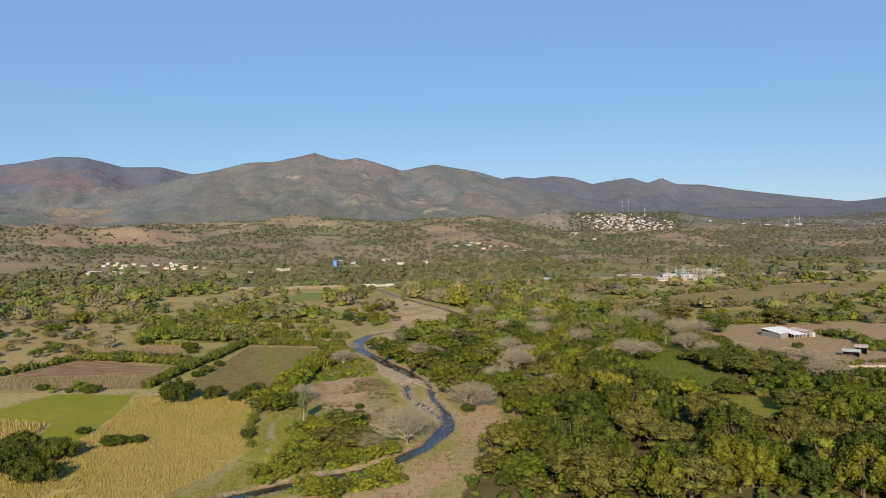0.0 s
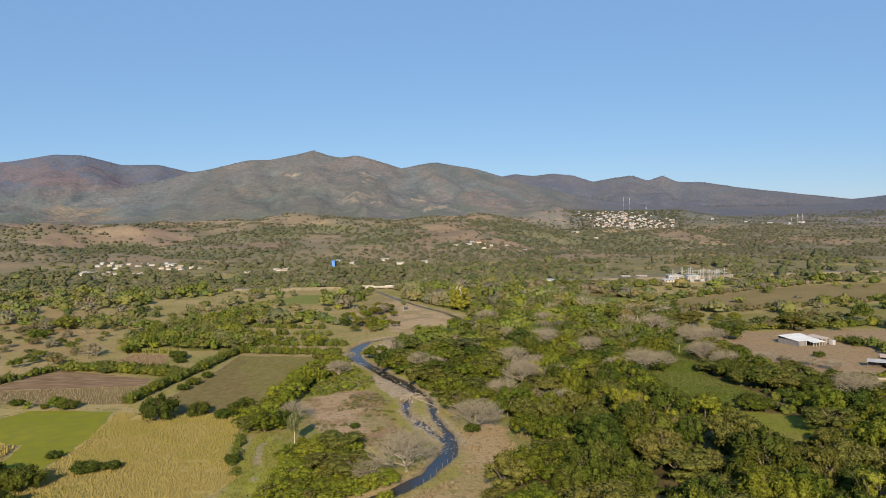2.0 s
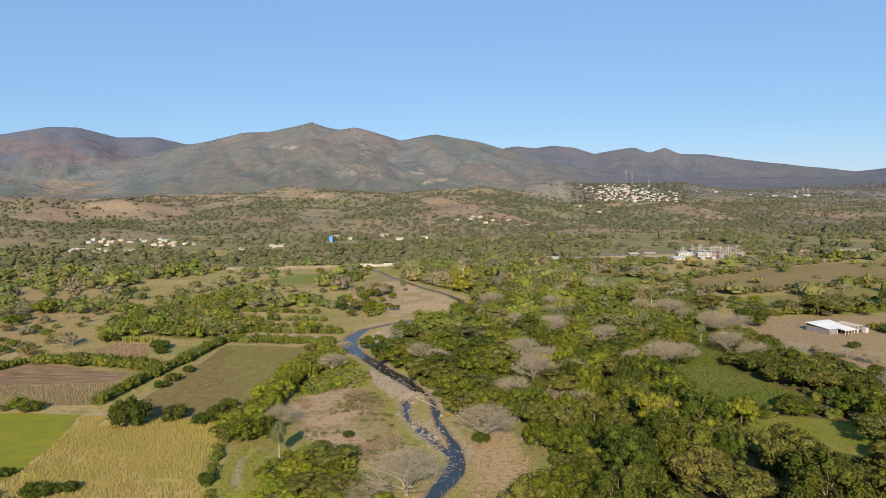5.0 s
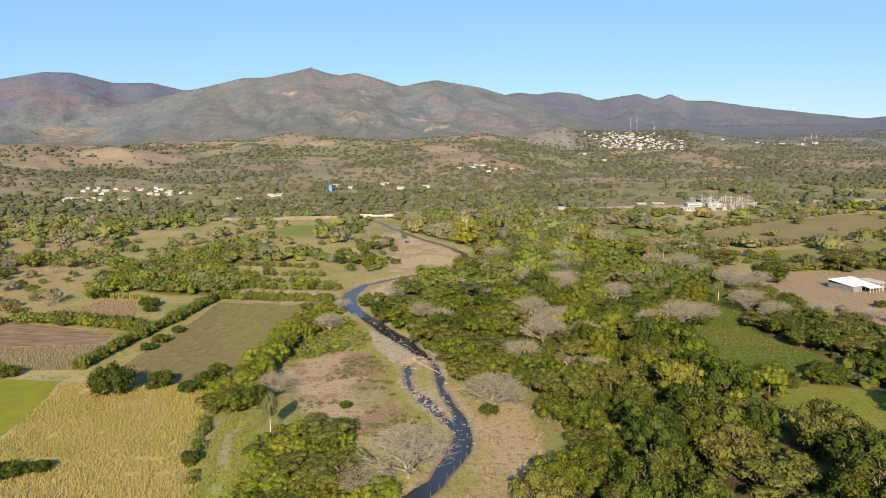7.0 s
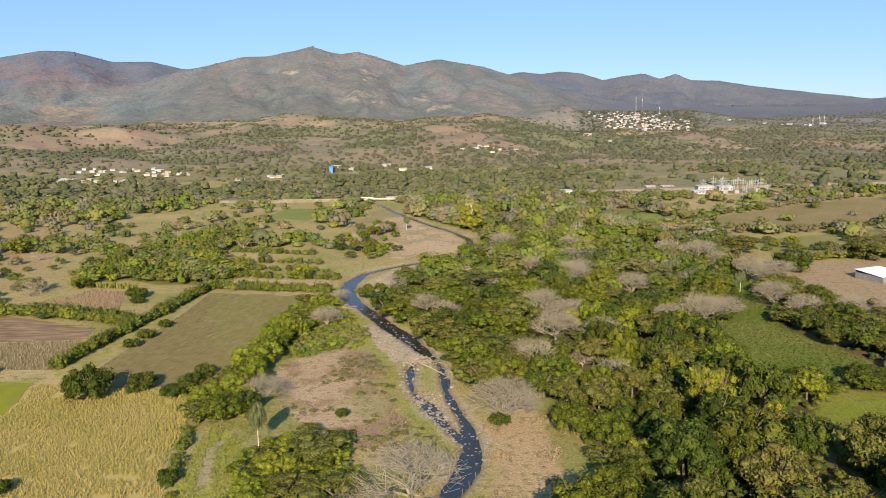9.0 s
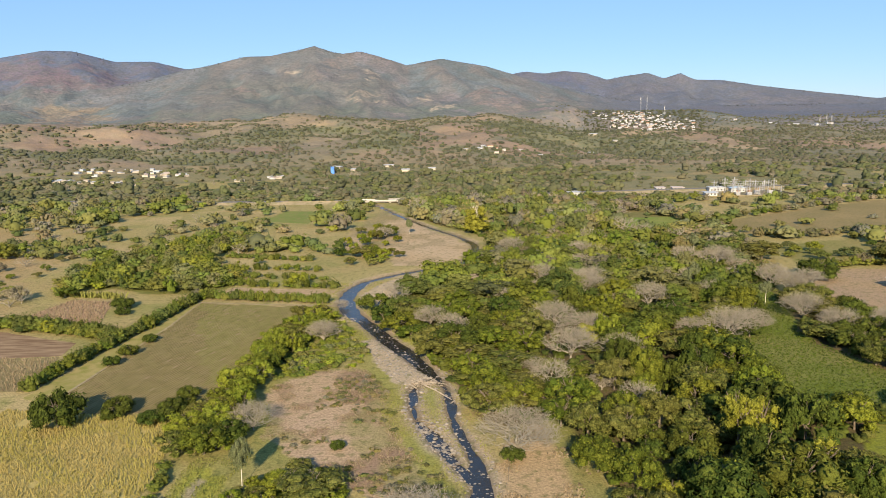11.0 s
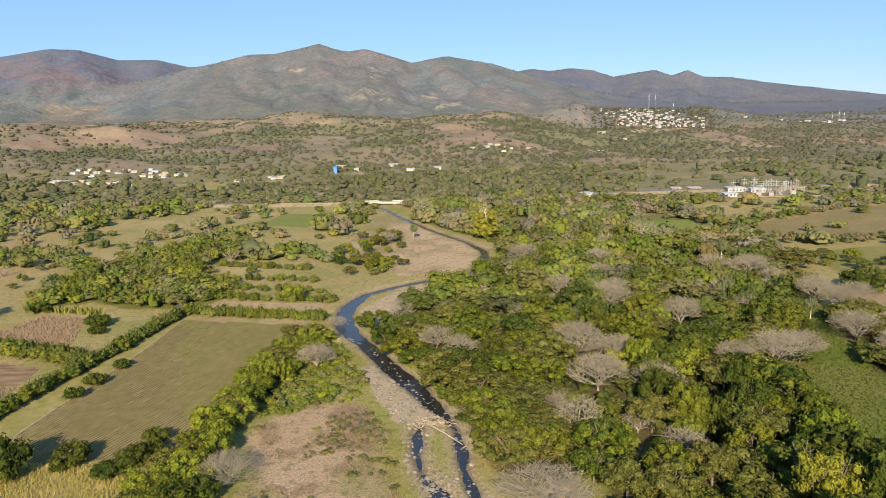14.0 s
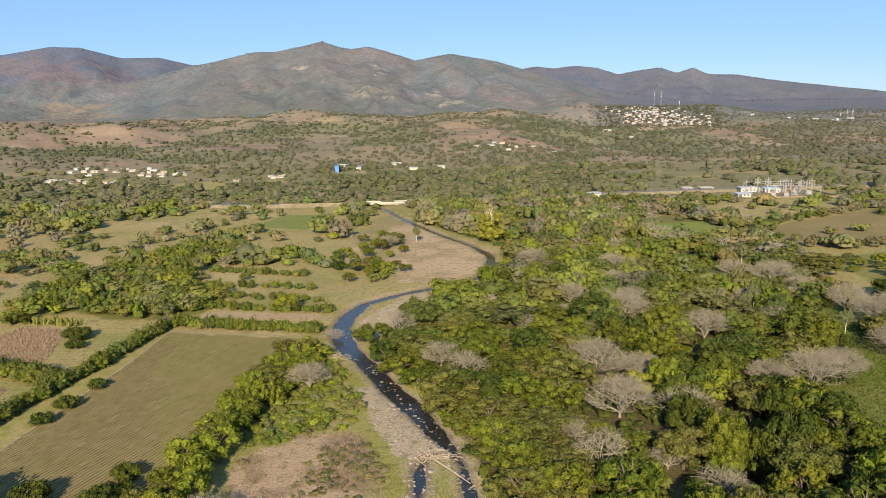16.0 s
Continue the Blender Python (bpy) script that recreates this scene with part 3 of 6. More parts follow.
    lay(soft_in(x, y, GRAVEL_BANK, 1.5), (0.33, 0.265, 0.185))
    lay(soft_in(x, y, ISLAND, 1), (0.20, 0.21, 0.06))
    lay(soft_in(x, y, ISLAND, 1) * ramp(-y, -264, -258), (0.27, 0.215, 0.165))
    lay(soft_in(x, y, BARNYARD, 3), (0.265, 0.190, 0.123))
    for plot, c in ((MEADOW_A, (0.092, 0.118, 0.021)), (MEADOW_B, (0.138, 0.158, 0.020)), (MEADOW_C, (0.20, 0.22, 0.06)), (MEADOW_D, (0.125, 0.180, 0.032)),
                    (RIGHT_FIELD, (0.185, 0.148, 0.070)), (RIGHT_PASTURE, (0.165, 0.158, 0.052))):
        lay(soft_in(x, y, plot, 4), c)
    lay(ramp(-wet, -4.5, -1.6) * ramp(fbm(x, y, 11, 3, 47), 0.40, 0.55), (0.30, 0.24, 0.165))
    lay(ramp(-wet, -1.6, -1.0), (0.22, 0.18, 0.125))
    lay(ramp(-wet, -0.9, 0.0), (0.085, 0.07, 0.055))
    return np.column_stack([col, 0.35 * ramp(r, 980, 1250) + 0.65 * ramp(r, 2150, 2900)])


def build_ground():
    rings = np.concatenate([[0.002], np.arange(6, 90, 12), np.arange(90, 450, 1.5), np.arange(450, 900, 3.6), np.arange(900, 2300, 11), np.arange(2300, 4880, 16)])
    turns = np.concatenate([np.arange(-37, 37, 0.30), np.arange(38, 322, 4.0)])
    a, r = np.meshgrid(np.radians(turns), rings)
    x, y = (-3 + r * np.sin(a)).ravel(), (66 + r * np.cos(a)).ravel()
    z = height(x, y)
    n, m = len(rings), len(turns)
    i, j = np.meshgrid(np.arange(n - 1), np.arange(m), indexing="ij")
    k = (j + 1) % m
    faces = np.stack([i * m + j, i * m + k, (i + 1) * m + k, (i + 1) * m + j], -1).reshape(-1, 4)[:, ::-1]
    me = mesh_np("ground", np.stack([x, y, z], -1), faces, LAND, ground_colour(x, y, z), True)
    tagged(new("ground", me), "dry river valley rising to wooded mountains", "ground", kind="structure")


build_ground()


def water_strip(name, line, label):
    pts = []
    for (ax, ay, aw), (bx, by, bw) in zip(line, line[1:]):
        for k in np.linspace(0, 1, 6, endpoint=False):
            pts.append((ax + (bx - ax) * k, ay + (by - ay) * k, aw + (bw - aw) * k))
    pts.append(line[-1])
    p = np.array(pts)
    d = np.gradient(p[:, :2], axis=0)
    d /= np.linalg.norm(d, axis=1, keepdims=True)
    s = np.stack([-d[:, 1], d[:, 0]], -1)
    rows = [np.column_stack([p[:, :2] + s * (p[:, 2:3] + 2.0) * k, np.full(len(p), -0.72)]) for k in (-1, -0.5, 0, 0.5, 1)]
    verts = np.stack(rows, 1).reshape(-1, 3)
    i, j = np.meshgrid(np.arange(len(p) - 1), np.arange(4), indexing="ij")
    faces = np.stack([i * 5 + j, i * 5 + j + 1, i * 5 + 5 + j + 1, i * 5 + 5 + j], -1).reshape(-1, 4)[:, ::-1]
    tagged(new(name, mesh_np(name, verts, faces, WATER, None, True)), label, "water", kind="structure")


water_strip("river", RIVER, "shallow dark river winding between gravel banks")
water_strip("side_channel", SIDE, "narrow side channel of the river")
water_strip("stream", STREAM, "small muddy stream below the maize")
for nm in ("side_channel", "stream"):
    bpy.data.objects[nm].location.z = -0.012

# ---------------------------------------------------------------- fields
def field(name, poly, mat, label, z=0.06, wobble=0.7):
    """A plot laid on the plain, with an uneven edge."""
    bm = bmesh.new()
    vs = []
    for k, ((ax, ay), (bx, by)) in enumerate(zip(poly, poly[1:] + poly[:1])):
        n = max(1, int(math.hypot(bx - ax, by - ay) / 2.5))
        for i in range(n):
            x, y = ax + (bx - ax) * i / n, ay + (by - ay) * i / n
            x += (float(value(x, y, 3.5, 11)) - 0.5) * 2 * wobble
            y += (float(value(x, y, 3.5, 12)) - 0.5) * 2 * wobble
            vs.append(bm.verts.new((x, y, z)))
    face = bm.faces.new(vs)
    if face.normal.z < 0:
        face.normal_flip()
    bm.normal_update()
    if face.normal.z < 0:
        face.normal_flip()
    bmesh.ops.triangulate(bm, faces=bm.faces[:])
    skirt = [e for e in bm.edges if e.is_boundary]
    low = bmesh.ops.extrude_edge_only(bm, edges=skirt)["geom"]
    for v in low:
        if isinstance(v, bmesh.types.BMVert):
            v.co.z = -0.1
    return tagged(part(name, bm, mat), label, "field", kind="structure")


field("maize_field", MAIZE_FIELD, soil("maize_soil", (0.320, 0.258, 0.095), (0.348, 0.280, 0.106), (0.30, 0.240, 0.092), (0.05, 0.8, 3.0)),
      "field of tall dry yellow maize")
field("green_field", GREEN_FIELD, soil("young_grass", (0.166, 0.176, 0.019), (0.198, 0.196, 0.025), (0.150, 0.160, 0.030), (0.05, 0.25, 2.0)),
      "bright green field of young grass")
field("maize_strip", MAIZE_STRIP, soil("maize_strip_soil", (0.30, 0.235, 0.095), (0.36, 0.27, 0.11), (0.24, 0.19, 0.085), (0.05, 0.6, 3.0)),
      "strip of dry maize beside the green field")
field("stubble_field", STUBBLE, soil("stubble", (0.30, 0.25, 0.11), (0.34, 0.27, 0.12), (0.22, 0.19, 0.08), (0.05, 0.5, 3.0)),
      "pale stubble field beyond the green plot")
field("green_plot", GREEN_PLOT, soil("plot_grass", (0.120, 0.155, 0.040), (0.150, 0.175, 0.050), (0.17, 0.16, 0.06), (0.05, 0.25, 2.0)),
      "small green plot near the road bridge")
field("ploughed_field", PLOUGHED, soil("ploughed_soil", (0.138, 0.088, 0.054), (0.172, 0.114, 0.072), (0.262, 0.188, 0.118), (0.08, 0.35, 2.5), stretch=(0.3, 1.4, 1), turn=8),
      "reddish ploughed field between hedges")
field("dry_field", DRY_FIELD, soil("dry_stalks", (0.205, 0.156, 0.080), (0.235, 0.182, 0.092), (0.165, 0.142, 0.066), (0.06, 0.5, 3.0)),
      "field of dry brown stalks beside the ploughed plot")
field("small_field", SMALL_FIELD, soil("small_field_soil", (0.29, 0.18, 0.11), (0.33, 0.22, 0.14), (0.24, 0.165, 0.09), (0.08, 0.5, 2.5)),
      "small reddish brown field behind a hedge")
field("bean_field", DARK_FIELD, soil("bean_soil", (0.200, 0.150, 0.080), (0.222, 0.168, 0.092), (0.175, 0.145, 0.066), (0.04, 0.12, 3.0)),
      "large dull green crop field in fine rows")
field("grass_strip", GRASS_STRIP, soil("strip_grass", (0.23, 0.195, 0.075), (0.27, 0.220, 0.090), (0.17, 0.17, 0.045), (0.08, 0.3, 2.0)),
      "grass strip between the hedge and the crop field", 0.10)


# ---------------------------------------------------------------- plants: crowns, branches
def leaf_cloud(seed, lobes, leaves, size, flat=0.75, low=0.25, tall=False, droop=0.4, aspect=1.5, sides=6, rings=3):
    """A crown of unit radius, about unit height: many uneven clumps, each with leaves standing out of it.

    Gives the vertices, the triangles, and which of them are of the rounded clumps."""
    g = np.random.default_rng(seed)
    centre, rad = [], []
    for k in range(lobes):
        a = g.uniform(0, 2 * math.pi)
        q = math.sqrt(g.uniform(0, 1)) * (0.48 if tall else 0.80 if lobes > 6 else 0.55)
        top = low + (1 - low) * math.sqrt(max(0.0, 1 - q * q)) * g.uniform(0.62 if not tall else 0.2, 0.97) * 0.86
        if lobes > 6 and k % 3 == 0:              # the skirt of the crown
            q = g.uniform(0.50, 0.78) * (0.75 if tall else 1)
            top = low + (0.04 if tall else 0.12) + (1 - low) * g.uniform(0.08, 0.42)
        centre.append((q * math.cos(a), q * math.sin(a), top))
        rad.append(g.uniform(0.16, 0.33) * (0.85 if tall else 1) * (1.0 if lobes > 12 else 1.25 if lobes > 6 else 1.7 if lobes > 3 else 2.0))
    if lobes <= 16:                               # one large mass carries the clumps of a far crown
        centre[0] = (0, 0, low + (1 - low) * 0.30)
        rad[0] = 0.60 if tall else 0.84 if lobes > 3 else 0.95
    centre, rad = np.array(centre), np.array(rad)
    # the clumps: rounded lumps, dented all over
    polar = np.linspace(0, 0.66 * math.pi, rings + 1)[1:]
    around = np.arange(sides) * 2 * math.pi / sides
    unit = np.array([(0, 0, 1.0)] + [(math.sin(p) * math.cos(a + i * 0.5), math.sin(p) * math.sin(a + i * 0.5), math.cos(p)) for i, p in enumerate(polar) for a in around])
    cap = [(0, 1 + j, 1 + (j + 1) % sides) for j in range(sides)]
    for i in range(rings - 1):
        for j in range(sides):
            p, q = 1 + i * sides + j, 1 + i * sides + (j + 1) % sides
            cap += [(p, p + sides, q), (q, p + sides, q + sides)]
    cap, n = np.array(cap), len(unit)
    lump = centre[:, None] + unit[None] * (rad[:, None, None] * g.uniform(0.55 if lobes > 8 else 0.74, 0.9, (lobes, n, 1))) * np.array([1, 1, max(flat, 0.62) if lobes <= 8 else flat])
    lump_v = lump.reshape(-1, 3)
    lump_f = (cap[None] + (np.arange(lobes) * n)[:, None, None]).reshape(-1, 3)
    # the leaves
    pick = g.choice(lobes, leaves, p=rad ** 2 / np.sum(rad ** 2))
    d = g.normal(size=(leaves, 3))
    d[:, 2] = d[:, 2] * 0.9 + 0.3
    d /= np.linalg.norm(d, axis=1, keepdims=True) + 1e-9
    p = centre[pick] + d * rad[pick][:, None] * g.uniform(0.82, 1.2, (leaves, 1)) * np.array([1, 1, flat])
    nrm = d + g.normal(size=(leaves, 3)) * droop
    nrm /= np.linalg.norm(nrm, axis=1, keepdims=True) + 1e-9
    t = np.cross(nrm, g.normal(size=(leaves, 3)))
    t /= np.linalg.norm(t, axis=1, keepdims=True) + 1e-9
    b = np.cross(nrm, t)
    s = size * g.uniform(0.55, 1.35, (leaves, 1))
    sink = np.array([1, 1, 1 / aspect])
    ring = [1.25 * t, -0.5 * t + 0.55 * b, -0.5 * t - 0.55 * b]
    leaf_v = np.stack([p + q * s * sink * g.uniform(0.75, 1.2, (leaves, 1)) for q in ring], 1).reshape(-1, 3)
    verts = np.concatenate([lump_v, leaf_v])
    verts[:, 2] = np.maximum(verts[:, 2], 0.02)
    faces = np.concatenate([lump_f, np.arange(leaves * 3).reshape(-1, 3) + len(lump_v)])
    return verts, faces, np.arange(len(faces)) < len(lump_f)


def limbs(seed, girth=0.05, forks=6, spread_out=0.55, fork_at=0.3):
    """Trunk and limbs of a leafy tree in a unit box."""
    g = np.random.default_rng(seed)
    lean = g.uniform(-0.05, 0.05, 2)
    top = np.array([lean[0], lean[1], fork_at])
    segs = [(0, 0, -0.03, girth * 1.25, *(top * 0.5), girth), (*(top * 0.5), girth, *top, girth * 0.85)]
    for k in range(forks):
        a = 2 * math.pi * (k + g.uniform(-0.3, 0.3)) / forks
        q = spread_out * g.uniform(0.5, 1.0)
        e = np.array([q * math.cos(a), q * math.sin(a), g.uniform(0.55, 0.82)])
        m = top * 0.5 + e * 0.5 + np.array([0, 0, 0.03])
        segs.append((*top, girth * 0.6, *m, girth * 0.42))
        segs.append((*m, girth * 0.42, *e, girth * 0.15))
        for i in range(2):
            e2 = m + np.array([g.uniform(-0.25, 0.25), g.uniform(-0.25, 0.25), g.uniform(0.1, 0.25)])
            segs.append((*m, girth * 0.3, *e2, girth * 0.1))
    return tubes(segs, 5)


def bare_branches(seed, forks=(7, 3, 4, 4, 2), girth=0.03):
    """A leafless tree whose limbs fork outwards to a wide shallow dome of fine twigs: unit radius and height."""
    g = np.random.default_rng(seed)
    levels = len(forks)
    reach = np.linspace(0, 1, levels + 1)[1:] ** 0.72
    spread_at = [0.62, 0.36, 0.27, 0.22, 0.20]
    segs, twigs = [(0, 0, -0.04, girth * 1.5, 0, 0, 0.12, girth * 1.2)], []

    def grow(way, level, p, r):
        for k in range(forks[level]):
            if level == 0:
                a, t = 2 * math.pi * (k + g.uniform(-0.35, 0.35)) / forks[0], (g.uniform(0.75, 1.25) if k % 3 else g.uniform(0.1, 0.6))
                w = np.array([math.sin(t) * math.cos(a), math.sin(t) * math.sin(a), math.cos(t)])
            else:
                w = way + g.normal(size=3) * spread_at[level]
                w[2] = max(w[2], 0.12)
                w = w / np.linalg.norm(w)
            f = reach[level] * g.uniform(0.86, 1.08)
            q = np.array([w[0] * f, w[1] * f, 0.10 + (0.36 + 0.52 * w[2]) * f ** 1.05])
            r2 = max(r * 0.56, 0.0028)
            if level >= levels - 2:
                (twigs if level == levels - 1 else segs).append((*p, r * 0.8, *q, r2))
            else:
                m = (p + q) / 2 + g.normal(size=3) * 0.022
                segs.append((*p, r * 0.85, *m, (r * 0.85 + r2) / 2))
                segs.append((*m, (r * 0.85 + r2) / 2, *q, r2))
            if level + 1 < levels:
                grow(w, level + 1, q, r2)

    grow(np.array([0, 0, 1.0]), 0, np.array([0, 0, 0.12]), girth)
    v, f = tubes(segs, 3)
    if twigs:
        v2, f2 = tubes(twigs, 3)
        v, f = np.concatenate([v, v2]), np.concatenate([f, f2 + len(v)])
    return v, f


# unit crowns by kind: (verts, faces) in three grades of detail
KINDS = {
    "broad": dict(mat=LEAF_GREEN, flat=0.58, low=0.08, aspect=2.0),
    "fresh": dict(mat=LEAF_FRESH, flat=0.58, low=0.05, aspect=1.8),
    "dark": dict(mat=LEAF_DARK, flat=0.58, low=0.06, aspect=1.7),
    "olive": dict(mat=LEAF_OLIVE, flat=0.38, low=0.15, aspect=1.6),
    "yellow": dict(mat=LEAF_YELLOW, flat=0.42, low=0.0, tall=True, aspect=2.3),
    "slender": dict(mat=LEAF_GREY, flat=0.5, low=0.46, tall=True, aspect=1.3),
    "dry": dict(mat=LEAF_OLIVE, flat=0.6, low=0.08, aspect=1.2),
    "bush": dict(mat=LEAF_DARK, flat=0.85, low=0.05, aspect=1.0),
}
FINE, MIDDLE, LIGHT, COARSE, THIN, SPECK = {}, {}, {}, {}, {}, {}
for n, (kind, o) in enumerate(KINDS.items()):
    shape = dict(flat=o["flat"], low=o["low"], tall=o.get("tall", False), aspect=o["aspect"])
    FINE[kind] = [leaf_cloud(100 * n + k, 36, 2300, 0.061, sides=5, **shape) for k in range(5)]
    MIDDLE[kind] = [leaf_cloud(100 * n + 20 + k, 26, 1050, 0.080, sides=5, rings=2, **shape) for k in range(5)]
    LIGHT[kind] = [leaf_cloud(100 * n + 30 + k, 16, 300, 0.095, sides=5, rings=2, **shape) for k in range(4)]
    COARSE[kind] = [leaf_cloud(100 * n + 40 + k, 8, 80, 0.19, sides=4, rings=2, **shape) for k in range(4)]
    THIN[kind] = [leaf_cloud(100 * n + 50 + k, 6, 12, 0.16, sides=4, rings=2, **shape) for k in range(4)]
    SPECK[kind] = [leaf_cloud(100 * n + 60 + k, 3, 0, 0.4, sides=4, rings=2, **shape) for k in range(6)]
CROWN_MESH = {k: [mesh_np("crown", vf[0], vf[1], KINDS[k]["mat"], None, vf[2]) for vf in FINE[k]] for k in KINDS}
SHRUB_MESH = {k: [mesh_np("crown", vf[0], vf[1], KINDS[k]["mat"], None, vf[2]) for vf in MIDDLE[k]] for k in KINDS}
TRUNK_MESH = [mesh_np("trunk", *limbs(k + 5), BARK, None, True) for k in range(3)]
PALE_TRUNK = mesh_np("trunk", *limbs(9, 0.035, 5, 0.4, 0.5), PALE_BARK, None, True)
BARE_SHAPES = [bare_branches(k + 40) for k in range(3)]
BARE_MESH = [mesh_np("branch_dome", *vf, TWIG) for vf in BARE_SHAPES]
BARE_COARSE = [bare_branches(k + 60, (6, 3, 3), 0.032) for k in range(3)]
BARE_LIGHT = [mesh_np("branch_dome", *bare_branches(k + 80, (7, 3, 4, 4), 0.03), TWIG) for k in range(3)]
LABELS = {
    "broad": ("leafy green broadleaf tree standing in the valley woods", "tree"),
    "dark": ("dark green rounded tree with dense foliage", "tree"),
    "fresh": ("low fresh green tree on the river bank", "tree"),
    "olive": ("wide olive green tree with a flat crown", "tree"),
    "yellow": ("tall tree with yellow-green leaves", "tree"),
    "slender": ("slender grey-green tree with a pale bare trunk", "tree"),
    "bush": ("dense dark green bush growing on the plain", "bush"),
    "bare": ("leafless grey-brown tree with a dome of branches", "tree"),
}
GROUPS = {"broad": "green trees of the woods", "dark": "dark trees of the woods", "olive": "flat-crowned trees", "fresh": "fresh green trees", "yellow": "yellow-green trees", "slender": "slender trees",
          "bush": "bushes on the plain", "bare": "leafless trees"}


STANDING = []


def tree(kind, x, y, radius, tall, pale=False, label="", shrub=False, light=False):
    """One plant with its trunk and crown, standing on the ground."""
    STANDING.append((x, y, radius, 1.2 if kind == "bare" else 0.8))
    z = float(height(np.array([x]), np.array([y]))[0])
    name = "shrub" if shrub else {"bush": "bush", "bare": "bare_tree", "olive": "umbrella_tree", "dark": "shade_tree"}.get(kind, "tree")
    ob = new(name)
    ob.empty_display_size = 0.5
    turn = random.uniform(0, 360)
    ob.matrix_basis = pose(x, y, z, 0, 0, turn) @ Matrix.Diagonal((radius, radius, tall, 1))
    if kind == "bare":
        shared("branch_dome", random.choice(BARE_LIGHT if light else BARE_MESH), ob)
    else:
        shared("trunk", PALE_TRUNK if pale else random.choice(TRUNK_MESH), ob)
        shared("crown", random.choice((SHRUB_MESH if shrub or light else CROWN_MESH)[kind]), ob)
    text, category = LABELS[kind]
    if shrub:
        return tagged(ob, "leafy " + {"fresh": "fresh green", "broad": "deep green", "olive": "olive green"}[kind] + " shrub on the river bank", "shrub", "shrubs on the bank")
    return tagged(ob, label or text, category, GROUPS[kind])


LEAF_TINT = {"fresh": ((0.116, 0.146, 0.017), (0.169, 0.192, 0.024)), "broad": ((0.070, 0.094, 0.014), (0.130, 0.148, 0.020)), "dark": ((0.039, 0.058, 0.011), (0.075, 0.094, 0.017)),
             "olive": ((0.086, 0.094, 0.026), (0.137, 0.136, 0.038)), "yellow": ((0.158, 0.179, 0.024), (0.215, 0.219, 0.034)),
             "bush": ((0.050, 0.069, 0.013), (0.097, 0.112, 0.019)), "dry": ((0.112, 0.102, 0.046), (0.158, 0.138, 0.068))}


# leaf colours drawn a little towards grey-olive, a light haze put in
HAZED_VALLEY_TINT = {k: tuple(tuple(0.82 * v + 0.18 * w for v, w in zip(c, (0.118, 0.122, 0.070))) for c in LEAF_TINT[k]) for k in LEAF_TINT}


def scattered(name, grade, rows, label, category, tints=LEAF_TINT, pale=1.0, mat=LEAF_MIXED, vary=(0.75, 1.3)):
    """Many plants in one mesh: rows of (kind, x, y, radius, height)."""
    vs, fs, cs, ss, at = [], [], [], [], 0
    if not rows:
        return
    zs = height(np.array([r[1] for r in rows], float), np.array([r[2] for r in rows], float))
    for (kind, x, y, rad, tall), z in zip(rows, zs):
        v, f, soft = grade[kind][rng.integers(len(grade[kind]))]
        a = rng.uniform(0, 6.283)
        c, s = math.cos(a), math.sin(a)
        w = np.empty_like(v)
        w[:, 0], w[:, 1], w[:, 2] = (v[:, 0] * c - v[:, 1] * s) * rad + x, (v[:, 0] * s + v[:, 1] * c) * rad + y, v[:, 2] * tall + z - 0.1
        lo, hi = (np.array(q) for q in tints[kind])
        col = (lo + (hi - lo) * rng.uniform()) * rng.uniform(*vary) * pale
        if mat is LEAF_MIXED:                     # some greener, some bluer than their kind
            col = col * np.array([rng.uniform(0.90, 1.12), 1.0, rng.uniform(0.8, 1.7)])
        vs.append(w)
        fs.append(f + at)
        cs.append(np.broadcast_to(col, w.shape))
        ss.append(soft)
        at += len(v)
    me = mesh_np(name, np.concatenate(vs), np.concatenate(fs), mat, np.concatenate(cs), np.concatenate(ss))
    tagged(new(name, me), label, category, kind="stuff")


def scattered_bare(name, shapes, rows, label):
    vs, fs, at = [], [], 0
    zs = height(np.array([r[0] for r in rows], float), np.array([r[1] for r in rows], float))
    for (x, y, rad, tall), z in zip(rows, zs):
        v, f = shapes[rng.integers(len(shapes))]
        a = rng.uniform(0, 6.283)
        c, s = math.cos(a), math.sin(a)
        vs.append(np.column_stack([(v[:, 0] * c - v[:, 1] * s) * rad + x, (v[:, 0] * s + v[:, 1] * c) * rad + y, v[:, 2] * tall + z]))
        fs.append(f + at)
        at += len(v)
    tagged(new(name, mesh_np(name, np.concatenate(vs), np.concatenate(fs), TWIG)), label, "trees", kind="stuff")


# ---------------------------------------------------------------- single trees that stand out
for x, y, rad in ((9, 247, 9.6), (-11.5, 209, 11.0), (27, 474, 8.1), (34, 408, 7.1), (60, 460, 7.9), (48, 384, 9.2), (29, 333, 9.4), (40, 330, 6.9), (30, 307, 8.8), (81, 321, 9.9), (72, 326, 6.0), (93, 331, 7.0),
                  (118, 434, 9.1), (108, 448, 7.0), (116, 345, 8.5), (120, 329, 7.5), (68, 363, 8.7), (55, 403, 7.0), (56, 431, 7.0), (-12, 343, 6.5), (128, 380, 8.0), (76, 200, 6.2), (24, 209, 4.2), (137, 333, 6.0),
                  (146, 276, 9.0), (-46, 327, 6.4), (-51, 260, 6.0), (96, 402, 6.0), (-47, 372, 3.6), (-21, 203, 5.0), (-34, 231, 4.4), (16, 374, 5.0), (34, 282, 4.2), (18, 296, 4.0)):
    tree("bare", x, y, rad, rad * (0.98 if y < 260 else 1.12))
tree("yellow", 11, 543, 11, 20, True, "tall spreading tree with a pale trunk by the river")
tree("bush", -98, 263, 6.2, 9.4, False, "large dark rounded tree at the field corner")
tree("bush", -87, 270, 4.4, 4.4)
